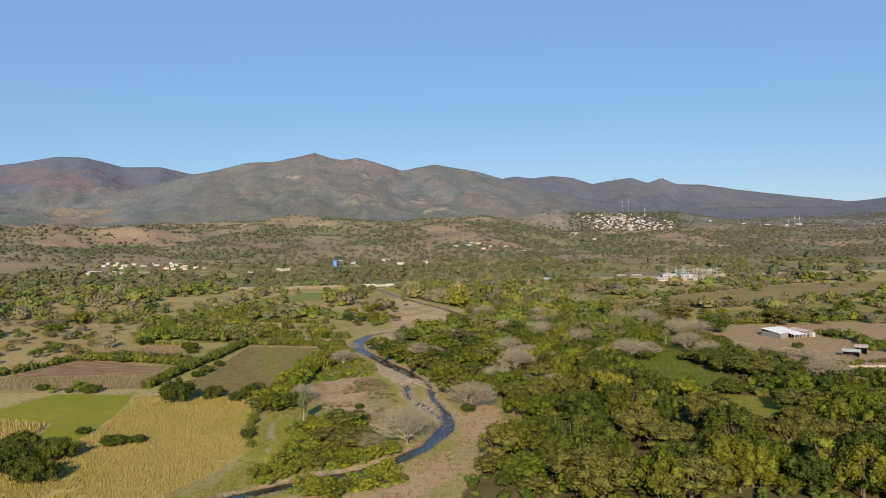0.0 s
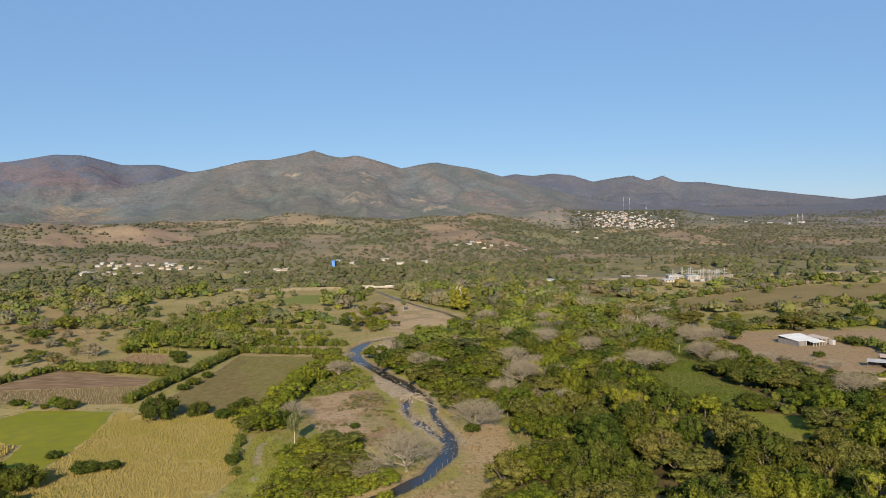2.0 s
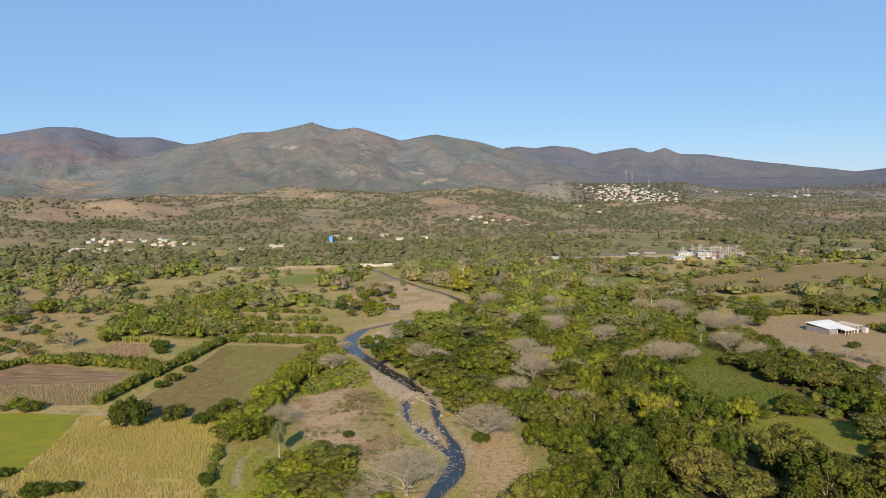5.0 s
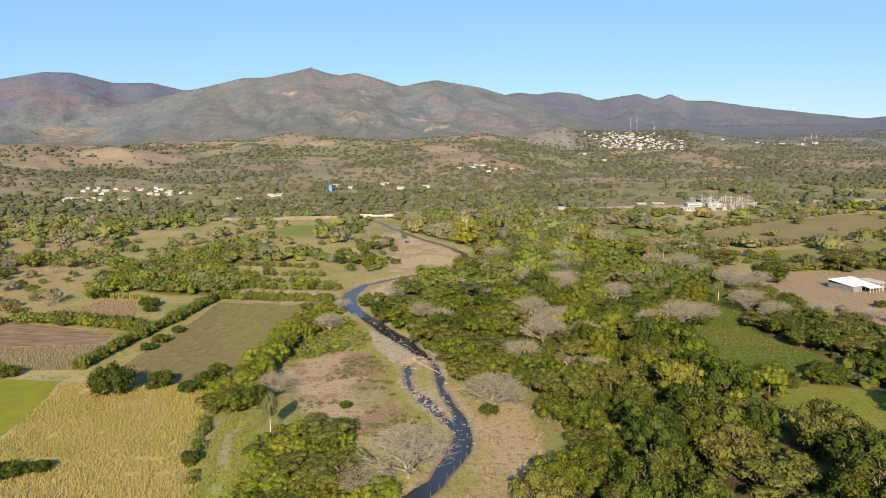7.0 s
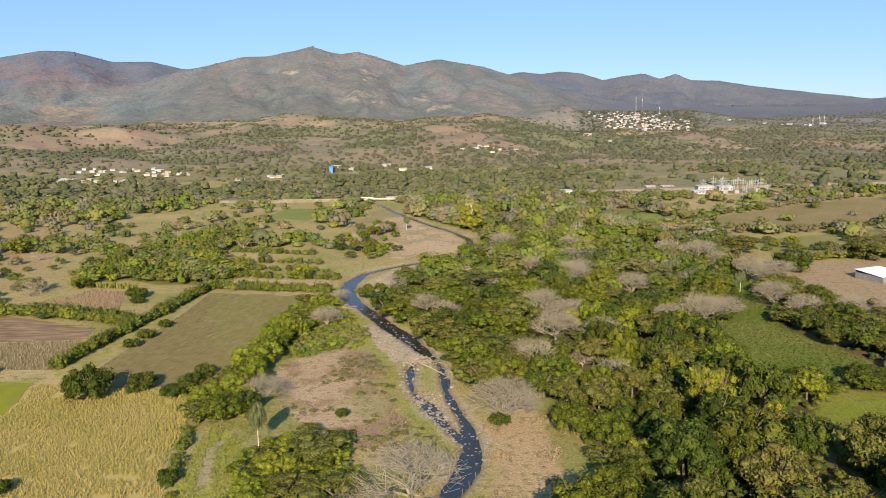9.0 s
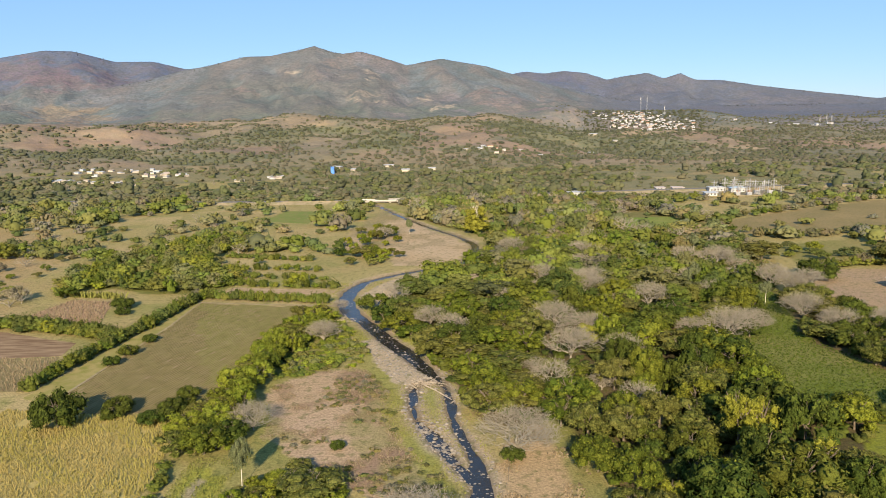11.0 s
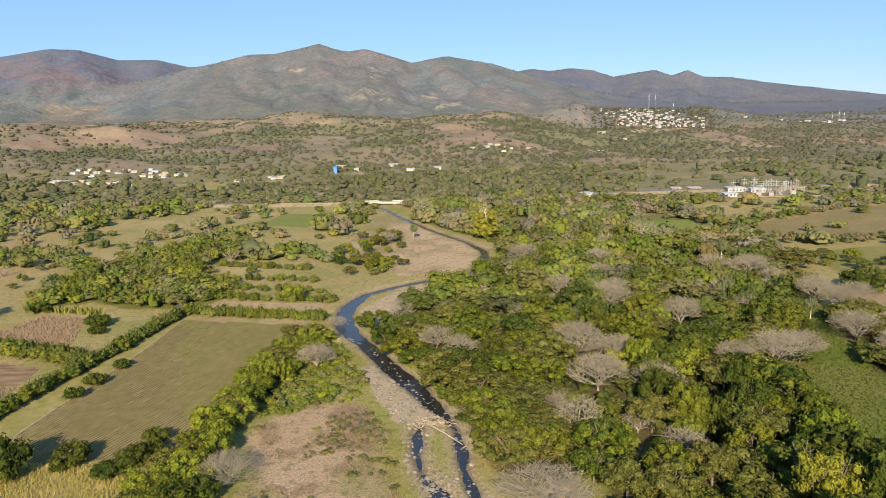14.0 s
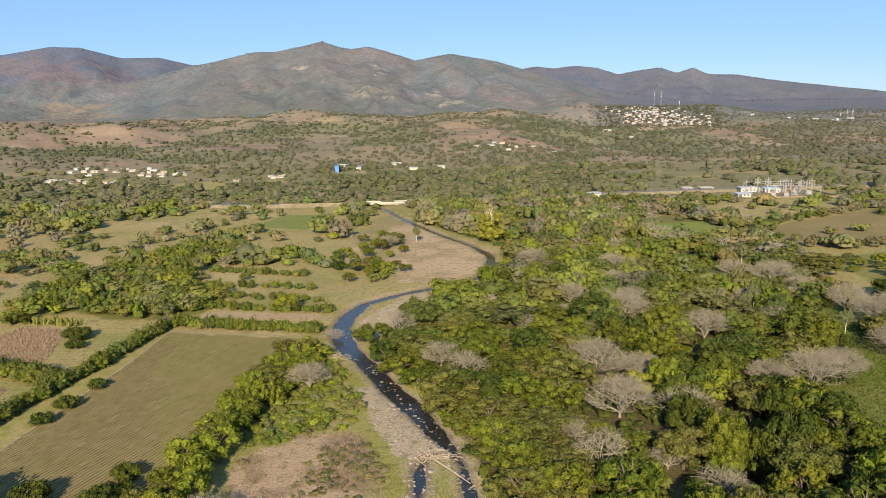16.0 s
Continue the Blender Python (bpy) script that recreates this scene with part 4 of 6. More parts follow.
for x, y, rad, tall in ((-105, 307, 3.0, 3.0), (4, 448, 3.2, 4), (-60, 218, 2.4, 3), (-104, 316, 3.4, 3.4), (-103, 329, 2.8, 2.9), (-98, 213, 4.2, 3.4), (-92.5, 215, 3.0, 2.5), (-113, 225, 2.6, 2.4),
                        (-160, 287, 3, 2.8), (-138, 281, 4, 3.4), (-147, 282, 2, 2), (-104, 182, 6, 7), (-108, 200, 6, 6.5), (-122, 205, 6, 7), (-130, 196, 7, 7), (-116, 188, 6.5, 7.5),
                        (-88, 267, 2, 2), (-30, 250, 1.9, 2), (-73, 280, 3.2, 3.4), (171, 350, 3, 3), (-131, 372, 4.8, 4.6), (-127, 364, 3, 3), (-76, 264, 3.6, 3.6), (-71, 272, 3.4, 4.2)):
    tree("bush", x, y, rad, tall)
for x, y, rad, tall in ((-63, 507, 3.6, 5.5), (-57, 492, 3.2, 4.5), (-54, 473, 4.0, 5.5), (-46, 464, 3.4, 4.5), (-38, 462, 3.0, 4), (-31, 468, 3.2, 4.5), (-36, 482, 2.4, 3), (-46, 482, 2.8, 3.6),
                        (-52, 505, 3.8, 6), (-41, 503, 2.6, 3.5), (-35, 515, 3.0, 4.5), (-47, 522, 4.2, 7), (-57, 524, 3.2, 4.5), (-40, 536, 3.6, 5.5), (-50, 542, 3.0, 4), (-60, 548, 3.6, 5), (-51, 562, 3.4, 5)):
    tree(random.choice(("fresh", "olive", "broad", "fresh")), x, y, rad, tall, False, "small green tree beside the sandy river bar")
for kind, x, y, rad, tall in (("olive", -50, 468, 5.5, 7), ("broad", -44, 472, 4.5, 6), ("fresh", -39, 468, 4.2, 5.5), ("olive", -47, 480, 4.8, 6), ("broad", -46, 538, 5.2, 8), ("olive", -41, 545, 4.6, 6.5), ("broad", -50, 527, 4.4, 6), ("olive", -54, 450, 3.6, 4.5), ("dark", -62, 474, 4.0, 5)):
    tree(kind, x, y, rad, tall, False, "green tree in the thicket on the sandy river bar")
tree("bare", -44, 530, 6.5, 7)
tree("dark", 150, 405, 9.5, 9.5, False, "large flat dark tree at the barnyard's edge")
tree("olive", 196, 428, 10, 10)
for kind, x, y, rad, tall in (("bare", 133, 379, 8.5, 10.5), ("bare", 126, 392, 7.5, 10), ("olive", 127, 364, 7, 8.5), ("olive", 121, 356, 6, 7), ("dark", 134, 352, 5.5, 6.5), ("olive", 122, 340, 6, 7.5), ("dark", 118, 321, 5.5, 7),
                              ("olive", 126, 326, 6, 6.5), ("dark", 121, 308, 5.5, 7), ("olive", 114, 298, 5.5, 7.5), ("olive", 131, 314, 5.5, 6), ("olive", 142, 313, 6, 6), ("bare", 143, 341, 4.5, 4.6), ("bare", 151, 338, 4.0, 4), ("bare", 148, 349, 3.6, 3.4), ("bare", 158, 332, 4.5, 4.4), ("bare", 163, 322, 5, 5), ("bare", 141, 356, 4, 4), ("dark", 138, 300, 5, 5.5),
                              ("olive", 148, 330, 4, 3.6), ("bush", 153, 345, 2.6, 2.4), ("dark", 150, 298, 5.5, 6), ("olive", 158, 294, 6, 6.5)):
    tree(kind, x, y, rad, tall)
for kind, x, y, rad, tall in (("yellow", 55, 246, 6.0, 15.5), ("yellow", 61, 249, 5.2, 13), ("fresh", 67, 265, 6.6, 13), ("fresh", 85, 256, 5.2, 8.5), ("yellow", 67, 234, 5.0, 10), ("olive", 75, 257, 5.5, 7.5),
                              ("olive", 58, 276, 7.3, 9.5), ("dark", 41, 230, 5.0, 9), ("broad", 30, 230, 5.2, 9), ("olive", 25, 253, 5.9, 8.5), ("olive", 32, 250, 5.4, 9.5), ("broad", 24, 238, 5.4, 8.5),
                              ("fresh", 62, 227, 4.8, 9), ("dark", 57, 236, 3.8, 6), ("broad", 20, 260, 5.2, 7.5), ("olive", 73, 232, 5.4, 7.5), ("olive", 42, 258, 5.0, 10), ("dark", 68, 313, 5.4, 8.5)):
    tree(kind, x, y, rad, tall)
for kind, x, y, rad, tall in (("broad", 59, 325, 5.6, 8.5), ("olive", 61, 304, 5.2, 8.5), ("olive", 37, 282, 6.1, 9.5), ("broad", 72, 273, 5.4, 9.5), ("broad", 88, 263, 5.0, 7), ("olive", 86, 198, 5.3, 8.5),
                              ("yellow", 50, 170, 6.4, 8.5), ("fresh", 73, 171, 6.1, 11.5), ("olive", 101, 198, 6.2, 10.5), ("yellow", 90, 171, 7.4, 13.5), ("fresh", 113, 197, 4.8, 8.5), ("fresh", 106, 178, 5.2, 9.5),
                              ("olive", 57, 199, 9.5, 8.5), ("olive", 41, 204, 4.6, 7), ("olive", 30, 178, 8.5, 7.5), ("broad", 19, 179, 7.0, 7), ("dark", 15, 175, 3.8, 4.5), ("olive", 63, 184, 6.6, 7.5),
                              ("broad", 26, 207, 6.0, 8), ("broad", 34, 200, 6.6, 8.5), ("dark", 34, 446, 6.4, 8), ("dark", 12, 444, 4.6, 5), ("dark", 104, 268, 4.5, 5), ("dark", 90, 326, 4.0, 6), ("olive", 145, 448, 11.0, 10),
                              ("dark", 132, 276, 7, 9), ("olive", 125, 284, 6.5, 8), ("broad", 116, 212, 6, 11), ("dark", 97, 338, 4.5, 7), ("dark", 101, 350, 4.5, 7), ("broad", 45, 283, 5.0, 12.5), ("dark", 52, 284, 5.2, 13), ("dark", 60, 286, 5.0, 12), ("dark", 42, 296, 5.0, 11), ("dark", 64, 300, 5.0, 11), ("dark", 46, 213, 4.6, 10.5), ("broad", 52, 212, 4.8, 10.5)):
    tree(kind, x, y, rad, tall)
for kind, x, y, rad, tall in (("olive", -32, 228, 7.2, 6.0), ("fresh", -39, 222, 5, 4.8), ("olive", -25, 208, 8, 5.6), ("olive", -34, 211, 6, 4.8), ("fresh", -41, 205, 5, 4.2), ("fresh", -17, 201, 4.5, 3.8),
                              ("dark", -72, 268, 4.6, 5.5), ("fresh", -66, 257, 5.2, 6.5), ("broad", -58.5, 248, 5.4, 7.2), ("broad", -62, 253, 5, 6.4), ("dark", -54, 254, 4.2, 5.6), ("bush", 7.5, 243.5, 2.8, 3.0)):
    tree(kind, x, y, rad, tall)
tree("slender", -46, 233, 2.6, 10.5, True, "slender pale-trunked tree leaning over the stream")
tree("yellow", -49, 246, 1.6, 2.2)
for x, y, rad, tall in ((96, 396, 3.4, 10), (90, 388, 3.0, 9), (112, 366, 3.2, 9), (-30, 545, 3, 9), (120, 470, 3.4, 10)):
    tree("slender", x, y, rad, tall, True, "slender green tree with a pale bare trunk")

# ---------------------------------------------------------------- woods
SPACES = (CLEAR_RIGHT, MEADOW_A, MEADOW_B, MEADOW_C, MEADOW_D, BARNYARD, SANDBAR, GRAVEL_BEND, CLEAR_LEFT)


def sites(x0, x1, y0, y1, step):
    gx, gy = np.meshgrid(np.arange(x0, x1, step), np.arange(y0, y1, step))
    x = (gx + rng.uniform(-0.45, 0.45, gx.shape) * step).ravel()
    y = (gy + rng.uniform(-0.45, 0.45, gy.shape) * step).ravel()
    return x, y


def in_view(x, y):
    """Within the wedge that the flight overlooks."""
    far = np.hypot(x, y)
    return (np.abs(x) < 16 + 0.625 * y) & (y > 160) & (far < 4700)


def kind_at(x, y, u):
    n = float(value(x, y, 26, 77)) * 0.6 + u * 0.4
    if n < 0.34:
        return "dark"
    if n < 0.56:
        return "broad"
    if n < 0.82:
        return "olive"
    return "fresh" if u < 0.88 else "yellow"


near_rows, mid_rows, bank_rows = [], [], []
x, y = sites(-30, 262, 160, 730, 7.2)
keep = inside(x, y, FOREST_RIGHT) & in_view(x, y) & (line_gap(x, y, RIVER) > 2.0)
for plot in SPACES + (GAP, GAP_FAR):
    keep &= ~soft_in(x, y, plot, 1.0)
keep &= value(x, y, 20, 88) > 0.08 + 0.24 * ramp(y, 390, 440)
keep &= ~((y < 222) & (x > 8) & (x < 120) & (rng.uniform(size=x.shape) < np.where(x > 66, 0.2, 0.5)))
keep &= ~((y < 285) & (y > 222) & (x > 40) & (x < 95) & (rng.uniform(size=x.shape) < 0.32))
for sx, sy, sr, room in STANDING:
    keep &= np.hypot(x - sx, (y - sy + (room - 0.8) * sr * 0.9) * 0.8 / room) > sr * 0.85
for px_, py_ in zip(x[keep], y[keep]):
    u = rng.uniform()
    kind = kind_at(px_, py_, u)
    tall = (3.6 + 9.0 * rng.uniform() ** 1.25) * (1.15 if py_ < 300 and px_ > 30 else 1.0)
    rad = (2.0 + 0.40 * tall) * rng.uniform(0.8, 1.25)
    if kind == "olive":
        rad, tall = rad * 1.35, tall * 0.9
    if py_ > 355 and kind in ("fresh", "yellow") and rng.uniform() < 0.55:
        kind = "olive"
    if py_ > 400 and u > 0.72:
        kind = "dry"
    if px_ > 112 and py_ > 262:
        tall *= 0.8
        kind = "dark" if u < 0.4 else "olive" if u < 0.8 else "dry"
    if px_ > 44 and 258 < py_ < 345 and rng.uniform() < 0.45:
        kind = "dark"
    if py_ < 236 and u > 0.55 and kind in ("dark", "broad"):
        kind = "olive" if u < 0.8 else "fresh"
    if px_ > 72 and 252 < py_ < 292:
        tall, rad = tall * 0.5, rad * 0.75
    if px_ < 18 and 265 < py_ < 440:
        tall *= 0.75
    if rng.uniform() < (0.11 if px_ > 112 or py_ > 400 else 0.05) and py_ > 250:
        kind = "bare"
    (near_rows if py_ < 236 else mid_rows).append((kind, px_, py_, rad, tall))
BANK_TREES = [(-66, 247), (-70, 266), (-64, 282), (-66, 300), (-65, 320), (-62, 340), (-55, 362), (-48, 355), (-47, 328), (-54, 314), (-53, 300), (-57, 292), (-58, 282), (-54, 262), (-55, 247)]
BANK_BUSH = [(-49, 231), (-42, 238), (-34, 240), (-27, 234), (-21, 214), (-14, 196), (-10, 176), (-28, 168), (-52, 182), (-46, 200), (-46, 216)]
for plot, step, r0, r1, h0, h1 in ((BANK_TREES, 4.6, 3.0, 5.2, 3.6, 7.2), (BANK_BUSH, 3.9, 1.9, 3.7, 1.6, 3.8)):
    x, y = sites(-75, -8, 150, 375, step)
    keep = inside(x, y, plot) & (line_gap(x, y, RIVER) > 2.5) & (line_gap(x, y, STREAM) > 1.8)
    for sx, sy, sr, room in STANDING:
        keep &= np.hypot(x - sx, y - sy) > sr * 0.6
    for px_, py_ in zip(x[keep], y[keep]):
        bank_rows.append((("fresh", "fresh", "fresh", "broad", "olive")[int(rng.uniform() * 5)], px_, py_, rng.uniform(r0, r1), rng.uniform(h0, h1)))
for kind, px_, py_, rad, tall in near_rows:
    tree(kind, px_, py_, rad, tall)
for kind, px_, py_, rad, tall in bank_rows:
    tree(kind, px_, py_, rad, tall, shrub=True)
x, y = sites(-182, -98, 392, 562, 6.0)
keep = inside(x, y, WOOD_LEFT) & (value(x, y, 18, 92) > 0.14)
for px_, py_ in zip(x[keep], y[keep]):
    u = rng.uniform()
    mid_rows.append((("broad", "olive", "olive", "broad", "dark", "broad")[int(u * 6)], px_, py_, rng.uniform(3.2, 6.5), rng.uniform(4, 9)))
bare_mid = [r[1:] for r in mid_rows if r[0] == "bare" and r[2] >= 430]
for kind, px_, py_, rad, tall in mid_rows:
    if kind != "dry" and (py_ < 355 or (kind == "bare" and py_ < 430)):
        tree(kind, px_, py_, rad, tall, light=True)
# pale grows with distance: leaf colours lifted as haze would lift them
scattered("riverside_woods", MIDDLE, [r for r in mid_rows if r[0] != "bare" and (r[2] >= 355 or r[0] == "dry") and r[2] < 390], "dense mixed green woods on the valley floor", "woods", pale=1.15)
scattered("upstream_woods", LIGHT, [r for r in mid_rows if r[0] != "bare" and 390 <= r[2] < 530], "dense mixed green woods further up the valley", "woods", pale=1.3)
scattered("bridge_woods", COARSE, [r for r in mid_rows if r[0] != "bare" and r[2] >= 530], "dense green woods between the river and the road bridge", "woods", HAZED_VALLEY_TINT, 1.35)


# hedges along the plots
def hedge(line, step, rad, tall, label, kinds=("bush", "broad", "broad")):
    rows = []
    for (ax, ay), (bx, by) in zip(line, line[1:]):
        n = max(2, int(math.hypot(bx - ax, by - ay) / step))
        for k in range(n):
            f = k / n
            rows.append((kinds[int(rng.uniform() * 3)], ax + (bx - ax) * f + rng.normal() * 0.6, ay + (by - ay) * f + rng.normal() * 0.6,
                         rad * rng.uniform(0.75, 1.3), tall * rng.uniform(0.75, 1.3)))
    scattered("hedge", LIGHT, rows, label, "hedge", pale=1.15)


hedge([(-200, 300), (-178, 352), (-172, 356)], 3.0, 3.0, 3.6, "rough green hedge along the ploughed field")
hedge([(-172, 350), (-150, 346), (-126, 338), (-112, 330)], 1.6, 4.2, 4.4, "thick green hedge between brown fields")
hedge([(-119, 286), (-116, 316), (-111, 345), (-106.5, 382), (-104, 394)], 1.8, 2.9, 3.8, "long green hedge beside the crop field")
hedge([(-101, 386), (-78, 381.5), (-51, 377.5)], 1.5, 2.5, 4.0, "clipped green hedge at the head of the crop field")
hedge([(-99, 409), (-52, 402)], 3.2, 2.6, 3.6, "row of small trees in the orchard")
hedge([(-108, 428), (-56, 417)], 4.6, 2.4, 3.0, "row of small trees in the orchard")
hedge([(-114, 446), (-62, 436)], 5.2, 2.4, 3.2, "row of small trees in the orchard")
hedge([(-122, 476), (-72, 462)], 3.6, 2.2, 3.0, "row of small trees in the orchard")
hedge([(-64, 246), (-63, 232), (-60, 216), (-56, 205)], 3.0, 1.7, 2.0, "low scrub along the maize field")
hedge([(130, 306), (160, 304), (200, 318)], 5.0, 2.0, 2.0, "scrub along the barnyard's edge")
hedge([(198, 343), (207, 336), (218, 334)], 4.0, 3.2, 4.0, "trees along the farm sheds")

hedge([(158, 542), (182, 588), (216, 610), (272, 648), (330, 680)], 9.0, 3.6, 4.4, "scattered trees along the edge of the brown field", ("olive", "dry", "broad"))
hedge([(162, 534), (192, 508), (235, 524), (335, 556)], 8.0, 4.2, 5.0, "scattered trees along the near edge of the brown field", ("olive", "dry", "dark"))
hedge([(168, 430), (205, 436), (260, 440)], 6.0, 4.0, 4.6, "trees behind the barn")
hedge([(202, 388), (210, 368), (206, 350), (214, 342)], 4.5, 4.0, 5.0, "dark trees beside the barn")

field("fallow_strip", FALLOW_STRIP, soil("fallow_soil", (0.30, 0.215, 0.14), (0.34, 0.25, 0.165), (0.24, 0.19, 0.10), (0.08, 0.5, 2.5)),
      "narrow bare brown field strip behind the clipped hedge", 0.07)

# low growth under the trees
x, y = sites(-36, 262, 160, 560, 4.9)
keep = inside(x, y, FOREST_RIGHT) & in_view(x, y) & (line_gap(x, y, RIVER) > 1.6) & (value(x, y, 13, 97) > 0.06)
for plot in SPACES + (GAP, GAP_FAR):
    keep &= ~soft_in(x, y, plot, 1.0)
# mostly dark kinds, their colour standing in for shade between the trees
low = [(("dark", "bush", "dark", "broad", "olive")[int(rng.uniform() * (4 if b < 330 else 5))], a, b, rng.uniform(1.7, 3.2), rng.uniform(0.9, 3.0)) for a, b in zip(x[keep], y[keep])]
scattered("far_undergrowth", THIN, [r for r in low if r[2] >= 380], "low scrub between the trees upstream", "shrubs")
scattered("undergrowth", THIN, [r for r in low if r[2] < 380], "shrubs and undergrowth below the trees", "shrubs")
x, y = sites(-70, -28, 240, 356, 2.3)
keep = inside(x, y, [(-56, 290), (-58, 340), (-48, 352), (-40, 345), (-36, 330), (-29, 314), (-33, 302), (-44, 297)]) & (value(x, y, 6, 98) > 0.22) & (line_gap(x, y, RIVER) > 3)
low = [(("fresh", "fresh", "olive", "broad")[int(rng.uniform() * 4)], a, b, rng.uniform(0.8, 1.9), rng.uniform(0.4, 1.4)) for a, b in zip(x[keep], y[keep])]
x, y = sites(-54, -8, 166, 244, 2.3)
keep = inside(x, y, BANK_BUSH) & (value(x, y, 6, 99) > 0.15) & (line_gap(x, y, RIVER) > 2.2) & (line_gap(x, y, STREAM) > 1.5)
low += [(("fresh", "fresh", "fresh", "olive")[int(rng.uniform() * 4)], a, b, rng.uniform(1.1, 2.1), rng.uniform(0.7, 1.6)) for a, b in zip(x[keep], y[keep])]
x, y = sites(-62, -24, 285, 372, 3.4)
keep = inside(x, y, [(-54, 296), (-56, 345), (-50, 366), (-44, 356), (-38, 336), (-31, 318), (-30, 308), (-38, 300), (-46, 296)]) & (value(x, y, 9, 96) > 0.2) & (line_gap(x, y, RIVER) > 3.5)
low += [(("fresh", "olive", "broad")[int(rng.uniform() * 3)], a, b, rng.uniform(1.2, 2.6), rng.uniform(0.8, 2.2)) for a, b in zip(x[keep], y[keep])]
scattered("bank_shrubs", COARSE, low, "low green shrubs on the river bank", "shrubs", pale=1.2)
own = np.random.default_rng(23)                  # brown scrub over the clearing
x, y = own.uniform(-54, -6, 1500), own.uniform(218, 302, 1500)
keep = inside(x, y, CLEAR_LEFT) & (fbm(x, y, 11, 3, 145) > 0.49) & (line_gap(x, y, SIDE) > 4) & (line_gap(x, y, RIVER) > 4)
low = [(("dry", "dry", "olive")[int(own.uniform() * 3)], a, b, 0.5 + 1.1 * own.uniform() ** 2, own.uniform(0.3, 0.9)) for a, b in zip(x[keep], y[keep])]
scattered("clearing_scrub", COARSE, low, "low brownish scrub scattered over the clearing", "shrubs", pale=1.1)

# scattered trees over the plain, the far side of the river, the foot of the hills
plain, dry = [], []
x, y = sites(-560, 560, 270, 1080, 9.0)
keep = in_view(x, y)
dens = 0.10 + 0.75 * ramp(fbm(x, y, 90, 3, 101), 0.46, 0.56)
dens = np.where((x < -120) & (y < 700), 0.12 + 0.70 * ramp(fbm(x, y, 55, 3, 103), 0.52, 0.60), dens)
dens = np.where((x < -0.40 * y) & (y > 400) & (y < 720), 0.25 + 0.7 * ramp(fbm(x, y, 70, 3, 109), 0.40, 0.52), dens)
dens = np.where((x < -0.22 * y) & (y > 655) & (y < 760), 0.75, dens)
dens = np.where((x < -185) & (y > 330) & (y < 480), 0.45, dens)
dens = np.where((y > 735) & (y < 1010) & (x < 160), 0.36 + 0.6 * ramp(fbm(x, y, 60, 3, 111), 0.40, 0.52), dens)
dens = np.where((y > 925) & (x > -560) & (x < -180), 0.50, dens)
dens = np.where(line_gap(x, y, [(-540, 1050, 48), (-190, 940, 48)]) < 0, 0.16, dens)
dens = np.where((y > 560) & (y < 715) & (x > -200) & (x < -50), 0.30, dens)
dens = np.where((x > 160) & (y < 760), 0.12 + 0.65 * ramp(fbm(x, y, 60, 3, 105), 0.48, 0.56), dens)
for plot in (FOREST_RIGHT, WOOD_LEFT, RIVERSIDE_LEFT, SANDBAR, BARNYARD, MAIZE_FIELD, GREEN_FIELD, PLOUGHED, DRY_FIELD, SMALL_FIELD, DARK_FIELD, GRASS_STRIP,
             GREEN_PLOT, STUBBLE, MAIZE_STRIP, CLEAR_LEFT, CLEAR_RIGHT, GRAVEL_BEND, GRAVEL_BANK):
    dens = np.where(inside(x, y, plot), 0, dens)
dens = np.where(inside(x, y, RIGHT_FIELD), 0.02, dens)
dens = np.where(inside(x, y, RIGHT_PASTURE), 0.10 + 0.5 * (fbm(x, y, 45, 3, 107) > 0.55), dens)
dens = np.where((x > -75) & (x < 40) & (y < 445), 0, dens)
dens = np.where((line_gap(x, y, RIVER) < 5) | ((np.abs(x - 248) < 50) & (np.abs(y - 737) < 42)), 0, dens)
dens = np.where((y > 284) & (y < 352) & (x > -215) & (x < -108), 0, dens)
dens = np.where((y > 250) & (y < 292) & (x > -120) & (x < -56), 0, dens)
dens = np.where((y > 380) & (y < 480) & (x > -122) & (x < -48), 0.02, dens)
dens = np.where((line_gap(x, y, [(-150, 700, 16), (-96, 700, 16)]) < 0) | (line_gap(x, y, [(96, 732, 16), (170, 748, 16), (205, 752, 12)]) < 0), 0.04, dens)
keep &= rng.uniform(size=x.shape) < dens
for px_, py_ in zip(x[keep], y[keep]):
    u = rng.uniform()
    if u < (0.05 if py_ < 560 else 0.025):
        dry.append((px_, py_, rng.uniform(4, 6.5), rng.uniform(5, 8)))
        continue
    kind = kind_at(px_, py_, rng.uniform())
    if rng.uniform() < (0.28 if py_ > 720 else 0.26 if px_ < -170 or px_ > 170 else 0.14):
        kind = "dry"
    rad = min((2.4 if py_ < 480 else 3.1 if py_ < 720 else 4.6) * math.exp((abs(rng.normal()) if py_ < 720 else rng.normal()) * 0.55), 8.5)
    plain.append((kind, px_, py_, rad, rad * (rng.uniform(0.9, 1.5) if py_ < 720 else rng.uniform(0.45, 0.8) if rng.uniform() < 0.92 else rng.uniform(1.1, 1.6))))
scattered("plain_trees", MIDDLE, [r for r in plain if r[2] < 480], "scattered trees and bushes on dry pasture", "trees", pale=1.2)
# haze put into the leaf colours: mixed towards a flat grey-green
HAZED_TINT = {k: tuple(tuple(0.58 * v + 0.42 * w for v, w in zip(c, (0.122, 0.126, 0.104))) for c in LEAF_TINT[k]) for k in LEAF_TINT}
scattered("valley_trees", COARSE, [r for r in plain if 480 <= r[2] < 720], "scattered trees and groves across the valley", "trees", HAZED_VALLEY_TINT, 1.3)
scattered("village_trees", THIN, [r for r in plain if r[2] >= 720], "haze-greyed trees and groves round the villages", "trees", HAZED_TINT, 1.45, LEAF_FAR, (0.88, 1.12))
scattered_bare("leafless_trees", BARE_COARSE, dry + bare_mid, "leafless trees scattered through the valley")

